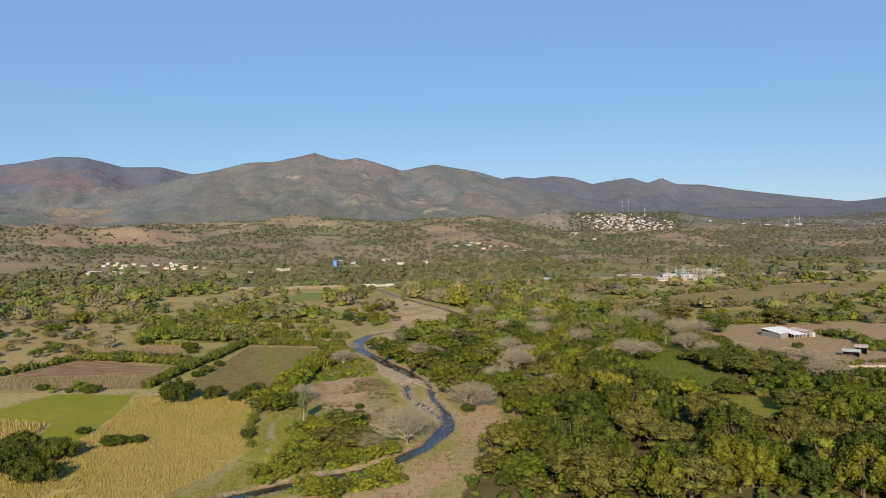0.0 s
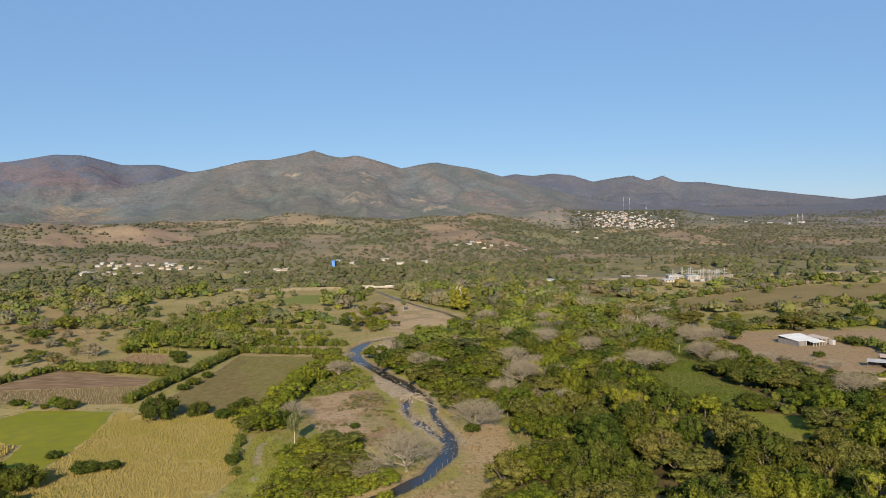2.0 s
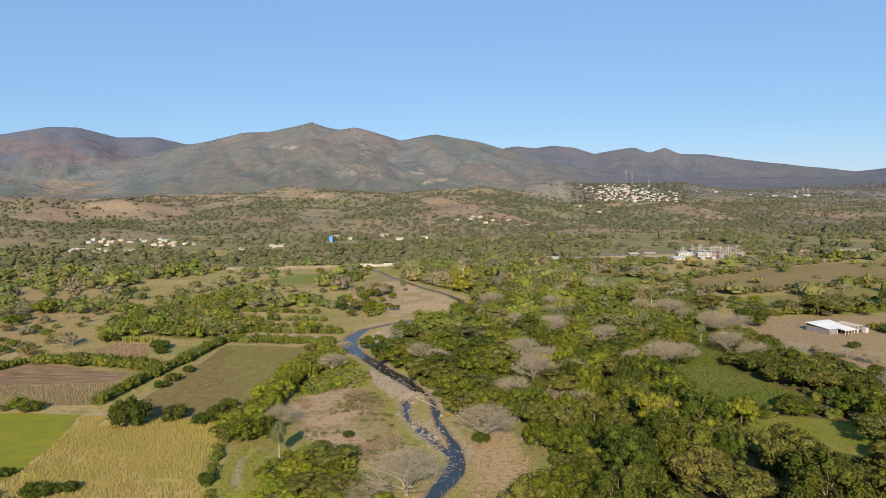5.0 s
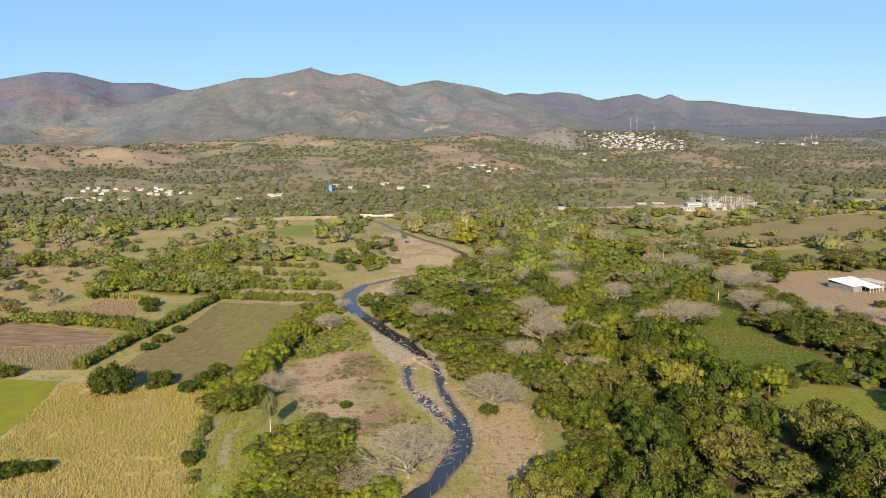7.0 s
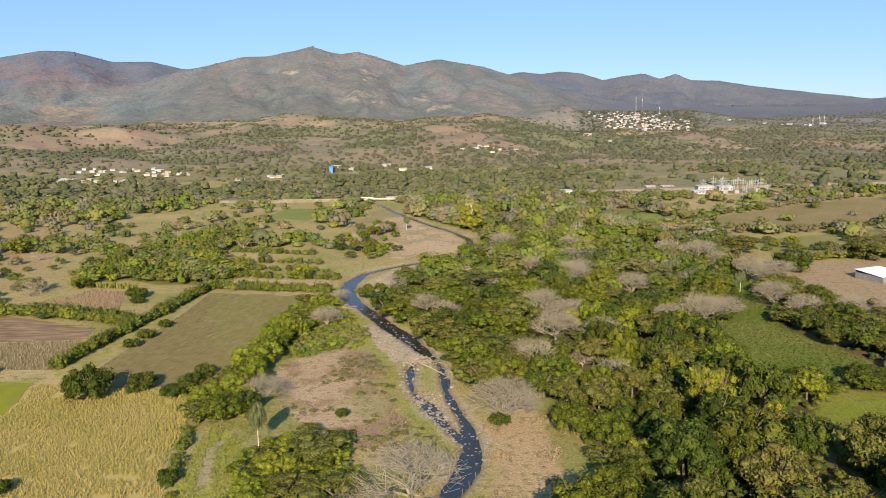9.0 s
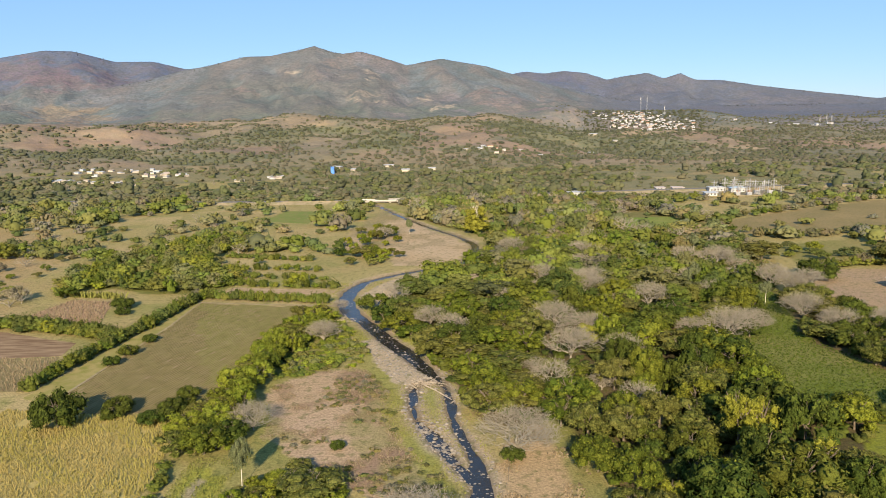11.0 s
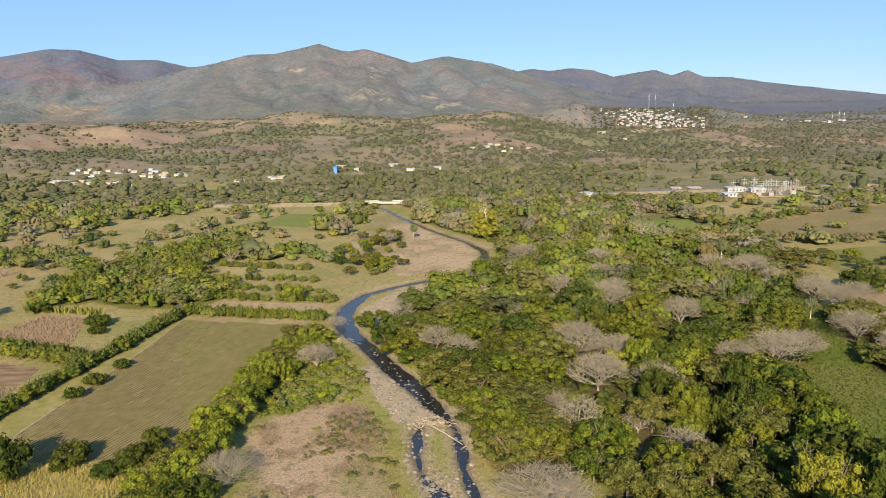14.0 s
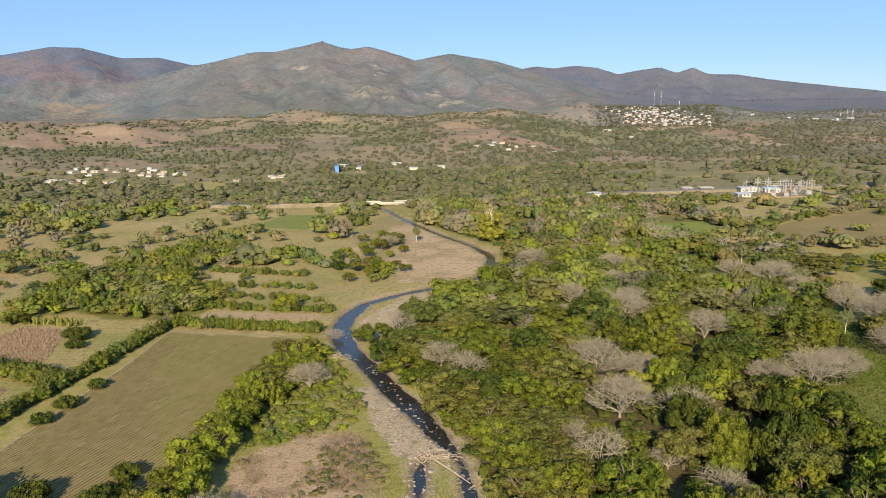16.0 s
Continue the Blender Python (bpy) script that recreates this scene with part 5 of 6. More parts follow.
# hill leaf colours mixed half with grey, in place of haze
HAZED_HILL_TINT = {k: tuple(tuple(0.50 * v + 0.50 * w for v, w in zip(c, (0.122, 0.122, 0.118))) for c in LEAF_TINT[k]) for k in LEAF_TINT}
x, y = sites(-1950, 1950, 1080, 3000, 11.6)
keep = in_view(x, y)
d2 = 0.09 + 0.85 * ramp(fbm(x, y, 110, 4, 71), 0.46, 0.56)
side = np.degrees(np.arctan2(x + 3, y - 66))
d2 = np.where((side > 3) & (side < 17) & (np.hypot(x, y) < 2350), 0.35 + 0.65 * ramp(fbm(x, y, 140, 3, 73), 0.36, 0.50), d2)
belt = in_belt(x, y, height(x, y))
d2 = np.maximum(d2, 0.95 * belt)
d2 = np.where(side > 17, 0.30 + 0.65 * ramp(fbm(x, y, 120, 3, 75), 0.40, 0.54), d2)
keep &= rng.uniform(size=x.shape) < d2 * (1 - ramp(np.hypot(x, y), 2150, 2500) * (1 - 0.5 * (side > 8)))
hills = [((("dark", "broad", "olive", "broad", "dark") if g > 0.5 else ("dark", "olive", "dry", "dry", "broad"))[int(rng.uniform() * 5)], a, b, 2.6 + 5.4 * rng.uniform() ** 1.6, rng.uniform(1.8, 4.6)) for a, b, g in zip(x[keep], y[keep], belt[keep])]
scattered("hill_scrub", SPECK, hills, "dry scrub and trees on the low hills", "woods", HAZED_HILL_TINT, 1.28, LEAF_FAR, (0.88, 1.12))
town = []
for k in range(620):
    a, b = radians(rng.uniform(10.2, 18.8)), 2150 + 560 * rng.uniform()
    town.append((("dark", "broad", "olive")[int(rng.uniform() * 3)], -3 + b * math.sin(a), 66 + b * math.cos(a), rng.uniform(4, 7.5), rng.uniform(3.5, 6)))
scattered("town_trees", SPECK, town, "haze-greyed green trees among the houses of the town", "trees", HAZED_HILL_TINT, 1.0, LEAF_FAR, (0.9, 1.12))
# crest trees tinted blue-grey, the haze before them painted in
HAZED_CREST_TINT = {k: ((0.072, 0.086, 0.098), (0.086, 0.098, 0.108)) for k in LEAF_TINT}
x, y = sites(-2500, 2600, 3300, 4600, 17.0)
r = np.hypot(x + 3, y - 66)
here = height(x, y)
crest = height(-3 + (x + 3) * 1.035, 66 + (y - 66) * 1.035) - here
rising = here - height(-3 + (x + 3) * 0.965, 66 + (y - 66) * 0.965)
keep = in_view(x, y) & (crest < 4) & (rising > 12) & (r > 3480) & (r < 4560) & (value(x, y, 130, 115) > 0.30) & (rng.uniform(size=x.shape) < 0.6)
far = [(("dark", "olive")[int(rng.uniform() * 2)], a, b, rng.uniform(2.0, 4.5), rng.uniform(1.8, 4.2)) for a, b in zip(x[keep], y[keep])]
scattered("mountain_woods", SPECK, far, "dark woods along the crests of the far mountains", "woods", HAZED_CREST_TINT, 1.0, LEAF_FAR, (0.9, 1.1))

# ---------------------------------------------------------------- crops and ground cover
def tufts(name, x, y, size, tall, mat, label, category, blades=3, lean=0.35):
    """Tapering blades standing in bunches."""
    n = len(x)
    z = height(x, y)
    vs = []
    for k in range(blades):
        a = rng.uniform(0, 6.283, n)
        w = size * rng.uniform(0.5, 1.2, n)
        h = tall * rng.uniform(0.6, 1.15, n)
        bx, by = x + rng.normal(size=n) * size * 0.5, y + rng.normal(size=n) * size * 0.5
        dx, dy = np.cos(a) * w * 0.5, np.sin(a) * w * 0.5
        tx, ty = bx + rng.normal(size=n) * lean * h, by + rng.normal(size=n) * lean * h
        q = np.stack([np.stack([bx - dx, by - dy, z], -1), np.stack([bx + dx, by + dy, z], -1), np.stack([tx + dx * 0.5, ty + dy * 0.5, z + h], -1), np.stack([tx - dx * 0.5, ty - dy * 0.5, z + h * 0.92], -1)], 1)
        vs.append(q.reshape(-1, 3))
    v = np.concatenate(vs)
    tagged(new(name, mesh_np(name, v, np.arange(len(v)).reshape(-1, 4), mat)), label, category, kind="stuff")


def plants_in(poly, step_x, step_y, jitter=0.25):
    xs, ys = [p[0] for p in poly], [p[1] for p in poly]
    gx, gy = np.meshgrid(np.arange(min(xs), max(xs), step_x), np.arange(min(ys), max(ys), step_y))
    gx = gx.ravel() + rng.normal(size=gx.size) * jitter
    gy = gy.ravel() + rng.normal(size=gy.size) * jitter
    keep = soft_in(gx, gy, poly, 0.8)
    return gx[keep], gy[keep]


x, y = plants_in(MAIZE_FIELD, 0.7, 0.42)
keep = in_view(x, y) & (value(x, y, 4, 120) > 0.12)
x, y = x[keep], y[keep]
pale = fbm(x, y, 14, 3, 121) > 0.47
tufts("maize", x[pale], y[pale], 0.17, 0.70, MAIZE, "tall dry straw-coloured maize plants", "maize", 3, 0.17)
tufts("ripe_maize", x[~pale], y[~pale], 0.17, 0.74, MAIZE_GREEN, "tall yellow-green maize plants", "maize", 3, 0.17)
x, y = plants_in(MAIZE_STRIP, 1.0, 0.8)
tufts("maize_rows", x, y, 0.36, 1.7, MAIZE, "dry maize beside the green field", "maize", 2, 0.18)
x, y = plants_in(DRY_FIELD, 1.2, 1.0)
tufts("dry_stalks", x, y, 0.3, 0.8, DRY_GRASS, "dry brown stalks left standing", "crop", 2, 0.18)
x, y = plants_in(SMALL_FIELD, 1.2, 1.2)
px_, py_ = np.linspace(-165, -139, 60), np.linspace(394, 389.5, 60)
tufts("banana_row", px_ + rng.normal(size=60) * 0.8, py_ + rng.normal(size=60) * 0.8, 0.7, 2.4, GRASS, "row of yellow-green banana plants behind the small field", "banana plants", 5, 0.3)
tufts("small_field_stalks", x, y, 0.4, 0.9, DRY_GRASS, "dry stalks in the small field", "crop", 2, 0.25)

# fine rows of the bean field
CROP = foliage("bean_rows", (0.172, 0.168, 0.056), (0.172, 0.168, 0.056), (0.200, 0.186, 0.070), fine=0.4, low=0.85, rough=0.35)
CROP_DRY = foliage("drying_bean_rows", (0.165, 0.143, 0.060), (0.165, 0.143, 0.060), (0.185, 0.158, 0.070), fine=0.4, low=0.85, rough=0.35)
ALONG, ACROSS = (0.30, 0.954), (0.954, -0.30)
vs, dry_vs = [], []
for k in range(-62, 62):
    for i in range(-30, 31):
        u, w = i * 2.4, k * 0.95
        px_, py_ = -78 + ALONG[0] * u + ACROSS[0] * w, 322 + ALONG[1] * u + ACROSS[1] * w
        if rng.uniform() < 0.02 or not bool(inside(np.array([px_]), np.array([py_]), DARK_FIELD)[0]):
            continue
        h, g = rng.uniform(0.14, 0.26), rng.uniform(0.18, 0.25)
        rows = dry_vs if px_ + 0.35 * (py_ - 322) + 16 * (float(fbm(px_, py_, 22, 3, 141)) - 0.5) < -84 else vs
        for s in (-g, g):
            rows += [(px_ + ALONG[0] * a + ACROSS[0] * b, py_ + ALONG[1] * a + ACROSS[1] * b, c) for a, b, c in
                   ((-1.25, s, 0.05), (1.25, s, 0.05), (1.2, 0, 0.05 + h), (-1.2, 0, 0.05 + h * 0.9))]
tagged(new("bean_rows", mesh_np("bean_rows", np.array(vs), np.arange(len(vs)).reshape(-1, 4), CROP)), "low dull green crop in long rows", "crop", kind="stuff")
tagged(new("drying_bean_rows", mesh_np("drying_bean_rows", np.array(dry_vs), np.arange(len(dry_vs)).reshape(-1, 4), CROP_DRY)), "low browning crop in long rows", "crop", kind="stuff")

x, y = sites(-62, 40, 150, 420, 0.7)
gap = np.minimum(line_gap(x, y, RIVER), line_gap(x, y, SIDE))
green = (gap > 1.4) & (gap < 7.5) & (value(x, y, 7, 131) > 0.42) & ~inside(x, y, GRAVEL_BANK) & ~inside(x, y, GRAVEL_BEND) & ~inside(x, y, CLEAR_RIGHT)
green |= inside(x, y, ISLAND) & (value(x, y, 4, 133) > 0.4) & (gap > 0.8)
tufts("bank_grass", x[green], y[green], 0.24, 0.30, GRASS, "yellow-green grass along the river banks", "grass", 2, 0.5)
brown = inside(x, y, CLEAR_LEFT) & (fbm(x, y, 14, 5, 43) > 0.46) & (value(x, y, 3, 135) > 0.35) & (gap > 3)
tufts("dry_weeds", x[brown], y[brown], 0.30, 0.34, DRY_GRASS, "dry brown weeds covering the clearing", "weeds", 2, 0.5)
sparse = soft_in(x, y, CLEAR_RIGHT, 1) & (value(x, y, 6, 137) > 0.66)
tufts("clearing_grass", x[sparse], y[sparse], 0.5, 0.4, DRY_GRASS, "sparse dry grass on the sandy clearing", "grass", 2, 0.5)
x, y = sites(-60, -44, 170, 246, 0.7)
marsh = (line_gap(x, y, STREAM) < 5.5) & (line_gap(x, y, STREAM) > 0.5) & (value(x, y, 6, 139) > 0.28)
tufts("stream_grass", x[marsh], y[marsh], 0.32, 0.4, GRASS, "bright yellow-green grass along the stream", "grass", 2, 0.5)
x, y = sites(70, 130, 218, 415, 1.1)
lush = inside(x, y, MEADOW_A)
tufts("tall_grass", x[lush], y[lush], 0.55, 0.32, foliage("lush_grass", (0.074, 0.102, 0.017), (0.074, 0.102, 0.017), (0.100, 0.130, 0.024), rough=0.7), "rank green grass in the meadow", "grass", 3, 0.5)

# stones in the river and on its banks
ico = bmesh.new()
bmesh.ops.create_icosphere(ico, subdivisions=1, radius=1)
ICO_V = np.array([v.co[:] for v in ico.verts])
ICO_F = np.array([[v.index for v in f.verts] for f in ico.faces])
ico.free()


def stones(name, x, y, size, label):
    z = height(x, y)
    n = len(x)
    s = size * np.exp(rng.normal(size=n) * 0.45)
    v = ICO_V[None] * rng.uniform(0.7, 1.3, (n, len(ICO_V), 1)) * s[:, None, None] * np.array([1.2, 1.0, 0.62])
    v = v + np.stack([x, y, np.maximum(z, -0.85) + s * 0.2], -1)[:, None]
    f = ICO_F[None] + (np.arange(n) * len(ICO_V))[:, None, None]
    tagged(new(name, mesh_np(name, v.reshape(-1, 3), f.reshape(-1, 3), STONE)), label, "stones", kind="stuff")


x, y = sites(-50, 8, 225, 420, 0.9)
gap = np.minimum(line_gap(x, y, RIVER), line_gap(x, y, SIDE))
shoal = (line_gap(x, y, SIDE) < 1.0) & (y < 264)
bed = (gap < 1.5) & (rng.uniform(size=x.shape) < 0.16 + 0.4 * (fbm(x, y, 9, 2, 141) > 0.50) * (y < 345) + 0.7 * shoal)
stones("river_stones", x[bed], y[bed], 0.16, "grey stones lying in the shallow river")
sx_, sy_ = sites(-13, -2, 238, 264, 0.55)
shoal = (line_gap(sx_, sy_, SIDE) < 1.6) & (rng.uniform(size=sx_.shape) < 0.2 + 0.6 * (fbm(sx_, sy_, 5, 3, 143) > 0.5))
stones("shoal_stones", sx_[shoal], sy_[shoal], 0.24, "pale stones choking the side channel")
bank = (inside(x, y, GRAVEL_BANK) | inside(x, y, GRAVEL_BEND) | (inside(x, y, ISLAND) & (y < 268)) | ((gap > 0) & (gap < 2.4) & (y < 300))) & (rng.uniform(size=x.shape) < 0.5)
stones("bank_stones", x[bank], y[bank], 0.2, "pale gravel and stones on the river bank")


DRIFT = painted("bleached_wood", (0.26, 0.215, 0.165), (0.40, 0.345, 0.28), 0.9, 1.0, spec=0.05)


def driftwood(x, y, spread_by, count, label, log=1.0):
    segs = []
    for k in range(count):
        a, t = random.uniform(0, math.pi), random.gauss(0, 0.35)
        n = random.uniform(0.8, 3.0)
        cx, cy = x + random.gauss(0, spread_by), y + random.gauss(0, spread_by * 0.6)
        cz = random.uniform(-0.5, 1.9 * math.exp(-((cx - x) ** 2 + (cy - y) ** 2 * 2) / (2 * spread_by ** 2)) - 0.2)
        d = np.array([math.cos(a) * math.cos(t), math.sin(a) * math.cos(t), math.sin(t)]) * n / 2
        r = random.uniform(0.04, 0.13)
        segs.append((cx - d[0], cy - d[1], cz - d[2], r, cx + d[0], cy + d[1], cz + d[2], r * 0.5))
    ob = new("driftwood_pile")
    shared("tangle", mesh_np("tangle", *tubes(segs, 5), DRIFT), ob)["kind"] = "stuff"
    shared("log", mesh_np("log", *tubes([(x - 1, y - 1, 0.3, 0.22, x + 3 * log, y - 6 * log, 0.2, 0.18), (x + 3 * log, y - 6 * log, 0.2, 0.18, x + 7 * log, y - 10.5 * log, -0.5, 0.1)], 6), DRIFT), ob)
    tagged(ob, label, "driftwood")


driftwood(-12, 288.5, 2.3, 190, "tangled pile of pale driftwood at the head of the island")
driftwood(-43, 352, 2.2, 60, "fallen dead branches on the gravel at the water's edge", 0.35)

# posts of the fence along the right bank
for k in range(12):
    f = k / 11
    px_, py_ = 6.2 - 13 * f ** 1.5, 238 - 36 * f
    post = bmesh.new()
    bar(post, (0, 0, -0.2), (0, 0, 1.3), 0.07, 6)
    ob = part("fence_post", post, BARK)
    ob.matrix_basis = pose(px_, py_, float(height(np.array([px_]), np.array([py_]))[0]), random.uniform(-6, 6), random.uniform(-6, 6), 0)
    tagged(ob, "weathered wooden fence post beside the river", "fence post", "fence posts along the bank")
for k in range(26):
    f = (k + random.uniform(-0.2, 0.2)) / 25
    post = bmesh.new()
    bar(post, (0, 0, -0.2), (random.uniform(-0.15, 0.15), 0, random.uniform(1.0, 1.6)), 0.07, 6)
    ob = part("fence_post", post, BARK)
    ob.matrix_basis = pose(-100 + 49 * f, 382.6 - 8.0 * f, 0)
    tagged(ob, "pale wooden fence post below the clipped hedge", "fence post", "fence posts at the field head")


# ---------------------------------------------------------------- road and bridge
ROAD = [(-760, 810), (-380, 752), (-250, 727), (-147, 717), (-97, 716), (-40, 716), (12, 735), (112, 757), (225, 772), (330, 790), (480, 800), (900, 860)]


def strip(name, line, profile, mat, label, category, kind="structure"):
    """A profile of (offset, height) rows drawn along a line."""
    p = []
    for (ax, ay), (bx, by) in zip(line, line[1:]):
        n = max(1, int(math.hypot(bx - ax, by - ay) / 12))
        p += [(ax + (bx - ax) * k / n, ay + (by - ay) * k / n) for k in range(n)]
    p = np.array(p + [line[-1]], float)
    d = np.gradient(p, axis=0)
    d /= np.linalg.norm(d, axis=1, keepdims=True)
    s = np.stack([d[:, 1], -d[:, 0]], -1)
    m = len(profile)
    v = np.stack([np.column_stack([p + s * o, np.full(len(p), h)]) for o, h in profile], 1).reshape(-1, 3)
    i, j = np.meshgrid(np.arange(len(p) - 1), np.arange(m - 1), indexing="ij")
    f = np.stack([i * m + j, i * m + j + 1, (i + 1) * m + j + 1, (i + 1) * m + j], -1).reshape(-1, 4)
    return tagged(new(name, mesh_np(name, v, f, mat)), label, category, kind=kind)


BANK_SOIL = soil("bank_soil", (0.20, 0.165, 0.11), (0.25, 0.205, 0.14), (0.14, 0.13, 0.07), (0.05, 0.3, 1.5))
WEST = [q for q in ROAD if q[0] < -90] + [(-84, 716)]
EAST = [(-42, 716)] + [q for q in ROAD if q[0] > -30]
for line in (WEST, EAST):
    strip("road_bank", line, [(9.5, -0.4), (5.2, 1.9), (-5.2, 1.9), (-9.5, -0.4)], BANK_SOIL, "earth bank that carries the road", "embankment")
    strip("road", line, [(4.2, 1.9), (4.2, 1.97), (-4.2, 1.97), (-4.2, 1.9)], ASPHALT, "grey asphalt road across the valley", "road")
for line in ([(-147, 717), (-97, 716), (-84, 716)], [(-42, 716), (-26, 720)], [(-14, 726), (12, 735), (14, 736)]):
    strip("parapet", line, [(4.9, 1.8), (4.9, 2.6), (4.6, 2.6), (4.6, 1.8)], BANK_SOIL, "pale concrete parapet beside the road", "parapet")


def bridge():
    ob = new("bridge")
    ob.matrix_basis = pose(-63, 716, -0.69)
    bm = bmesh.new()
    box(bm, (-22, -5.4, 2.2), (22, 5.4, 2.66))
    for k in range(4):
        box(bm, (-22, -4.6 + k * 2.9, 1.4), (22, -4.1 + k * 2.9, 2.2))
    deck = part("deck", bm, CONCRETE, ob)
    for s in (-1, 1):
        bm = bmesh.new()
        box(bm, (-22, s * 5.1 - 0.15, 2.66), (22, s * 5.1 + 0.15, 3.3))
        for k in range(15):
            box(bm, (-21.8 + k * 3.1, s * 5.1 - 0.22, 2.66), (-21.5 + k * 3.1, s * 5.1 + 0.22, 3.4))
        part("parapet", bm, CONCRETE, deck, "pale concrete parapet")
    for px_ in (-9, 8):
        bm = bmesh.new()
        for k in (-3.4, 0, 3.4):
            bar(bm, (px_, k, -3), (px_, k, 0.95), 0.55, 10)
        box(bm, (px_ - 0.7, -4.8, 0.9), (px_ + 0.7, 4.8, 1.42))
        part("pier", bm, CONCRETE, ob)
    for px_ in (-21.4, 21.4):
        bm = bmesh.new()
        box(bm, (px_ - 0.6, -5.2, -2.5), (px_ + 0.6, 5.2, 1.42))
        part("abutment", bm, CONCRETE, ob)
    tagged(ob, "concrete road bridge with pale parapets over the river", "bridge")


bridge()
PALE_SOIL = soil("pale_track", (0.26, 0.205, 0.12), (0.30, 0.24, 0.15), (0.19, 0.16, 0.085), (0.1, 0.6, 3.0))
strip("farm_track", [(-104, 276), (-107.2, 284), (-106.7, 292), (-104.7, 326), (-103.4, 348), (-103.6, 381)], [(0.4, 0.12), (-0.4, 0.12)], PALE_SOIL, "narrow pale track beside the crop field", "track")
strip("head_track", [(-105, 380.5), (-78, 375.5), (-50, 372)], [(0.8, 0.13), (-0.8, 0.13)], PALE_SOIL, "narrow pale track at the head of the field", "track")


# ---------------------------------------------------------------- farm
def sheet_roof(bm, x0, x1, y0, y1, z_front, z_back, thick=0.09, ribs=0):
    """A ribbed sheet that rises from y0 to y1."""
    a = [bm.verts.new(q) for q in ((x0, y0, z_front), (x1, y0, z_front), (x1, y1, z_back), (x0, y1, z_back))]
    b = [bm.verts.new((v.co.x, v.co.y, v.co.z + thick)) for v in a]
    for f in ((a[3], a[2], a[1], a[0]), b, (a[0], a[1], b[1], b[0]), (a[1], a[2], b[2], b[1]), (a[2], a[3], b[3], b[2]), (a[3], a[0], b[0], b[3])):
        bm.faces.new(f)
    for k in range(ribs):
        px_ = x0 + (x1 - x0) * (k + 0.5) / ribs
        bar(bm, (px_, y0, z_front + thick), (px_, y1, z_back + thick), 0.05, 4)


BARN_WALL = painted("grey_boards", (0.13, 0.13, 0.14), (0.20, 0.20, 0.21), 0.85, 0.6)


def barn():
    ob = new("barn")
    ob.matrix_basis = pose(183, 384, 0, 0, 0, 22) @ Matrix.Diagonal((0.80, 0.95, 0.70, 1))
    bm = bmesh.new()
    sheet_roof(bm, -12.5, 6.5, -3.5, 10.5, 3.7, 5.4, ribs=18)
    part("main_roof", bm, WHITE_ROOF, ob, "white corrugated sheet roof")
    bm = bmesh.new()
    sheet_roof(bm, -5.5, 4.5, -8.0, -3.2, 2.9, 3.7, ribs=10)
    part("lean_to_roof", bm, WHITE_ROOF, ob, "lower white sheet roof")
    bm = bmesh.new()
    sheet_roof(bm, 4.8, 12.5, -5.5, 5.5, 4.2, 4.9, ribs=7)
    part("side_roof", bm, RUST_ROOF, ob, "weathered grey sheet roof")
    bm = bmesh.new()
    box(bm, (-12, -3.2, 0), (-11.8, 10.2, 3.7))
    box(bm, (-12, 10.0, 0), (6.2, 10.2, 5.2))
    box(bm, (-12, -3.2, 0), (-5.6, -3.0, 3.6))
    part("wall", bm, BARN_WALL, ob)
    bm = bmesh.new()
    box(bm, (-5.4, -1.6, 0), (4.6, -1.4, 2.4))
    box(bm, (5.4, 0.4, 0), (11.8, 0.6, 4.0))
    part("inner_wall", bm, DARK_INSIDE, ob, "dark timber partition")
    for px_, py_, tall in [(-5.2 + 2.35 * k, -7.6, 2.95) for k in range(5)] + [(-5.2 + 3.2 * k, -3.1, 3.85) for k in range(4)] + [(5.4, -5.1, 4.2), (8.8, -5.1, 4.2), (12.1, -5.1, 4.2), (12.1, 4.9, 4.8)]:
        bm = bmesh.new()
        box(bm, (px_ - 0.14, py_ - 0.14, -0.1), (px_ + 0.14, py_ + 0.14, tall))
        part("post", bm, WHITE_WALL, ob)
    bm = bmesh.new()
    for z in (1.2, 2.3):
        box(bm, (5.4, -5.2, z), (12.1, -5.05, z + 0.12))
    part("rail", bm, WHITE_WALL, ob)
    bm = bmesh.new()
    box(bm, (10.2, -8.2, 0), (12.6, -5.9, 3.4))
    bmesh.ops.bevel(bm, geom=bm.edges[:], offset=0.08, segments=1, affect="EDGES")
    part("water_tank", bm, WHITE_WALL, ob, "white square water tank")
    tagged(ob, "open cattle barn with a white sheet roof on bare ground", "barn")


barn()


def open_shed(x, y, turn, wide, deep, tall, mat, label):
    ob = new("shed")
    ob.matrix_basis = pose(x, y, 0, 0, 0, turn)
    bm = bmesh.new()
    sheet_roof(bm, -wide / 2, wide / 2, -deep / 2, deep / 2, tall, tall + 0.7, ribs=8)
    part("roof", bm, mat, ob)
    bm = bmesh.new()
    box(bm, (-wide / 2 + 0.3, deep / 2 - 0.5, 0), (wide / 2 - 0.3, deep / 2 - 0.3, tall + 0.5))
    box(bm, (wide / 2 - 0.5, -deep / 2 + 0.4, 0), (wide / 2 - 0.3, deep / 2 - 0.3, tall))
    part("wall", bm, DARK_INSIDE, ob)
    for sx in (-1, 0, 1):
        bm = bmesh.new()
        box(bm, (sx * (wide / 2 - 0.4) - 0.1, -deep / 2 + 0.3, -0.1), (sx * (wide / 2 - 0.4) + 0.1, -deep / 2 + 0.5, tall + 0.05))
        part("post", bm, BARK, ob)
    tagged(ob, label, "shed")


open_shed(184, 327, -30, 7.5, 4, 2.4, SHEET_ROOF, "low open shed with a pale sheet roof")
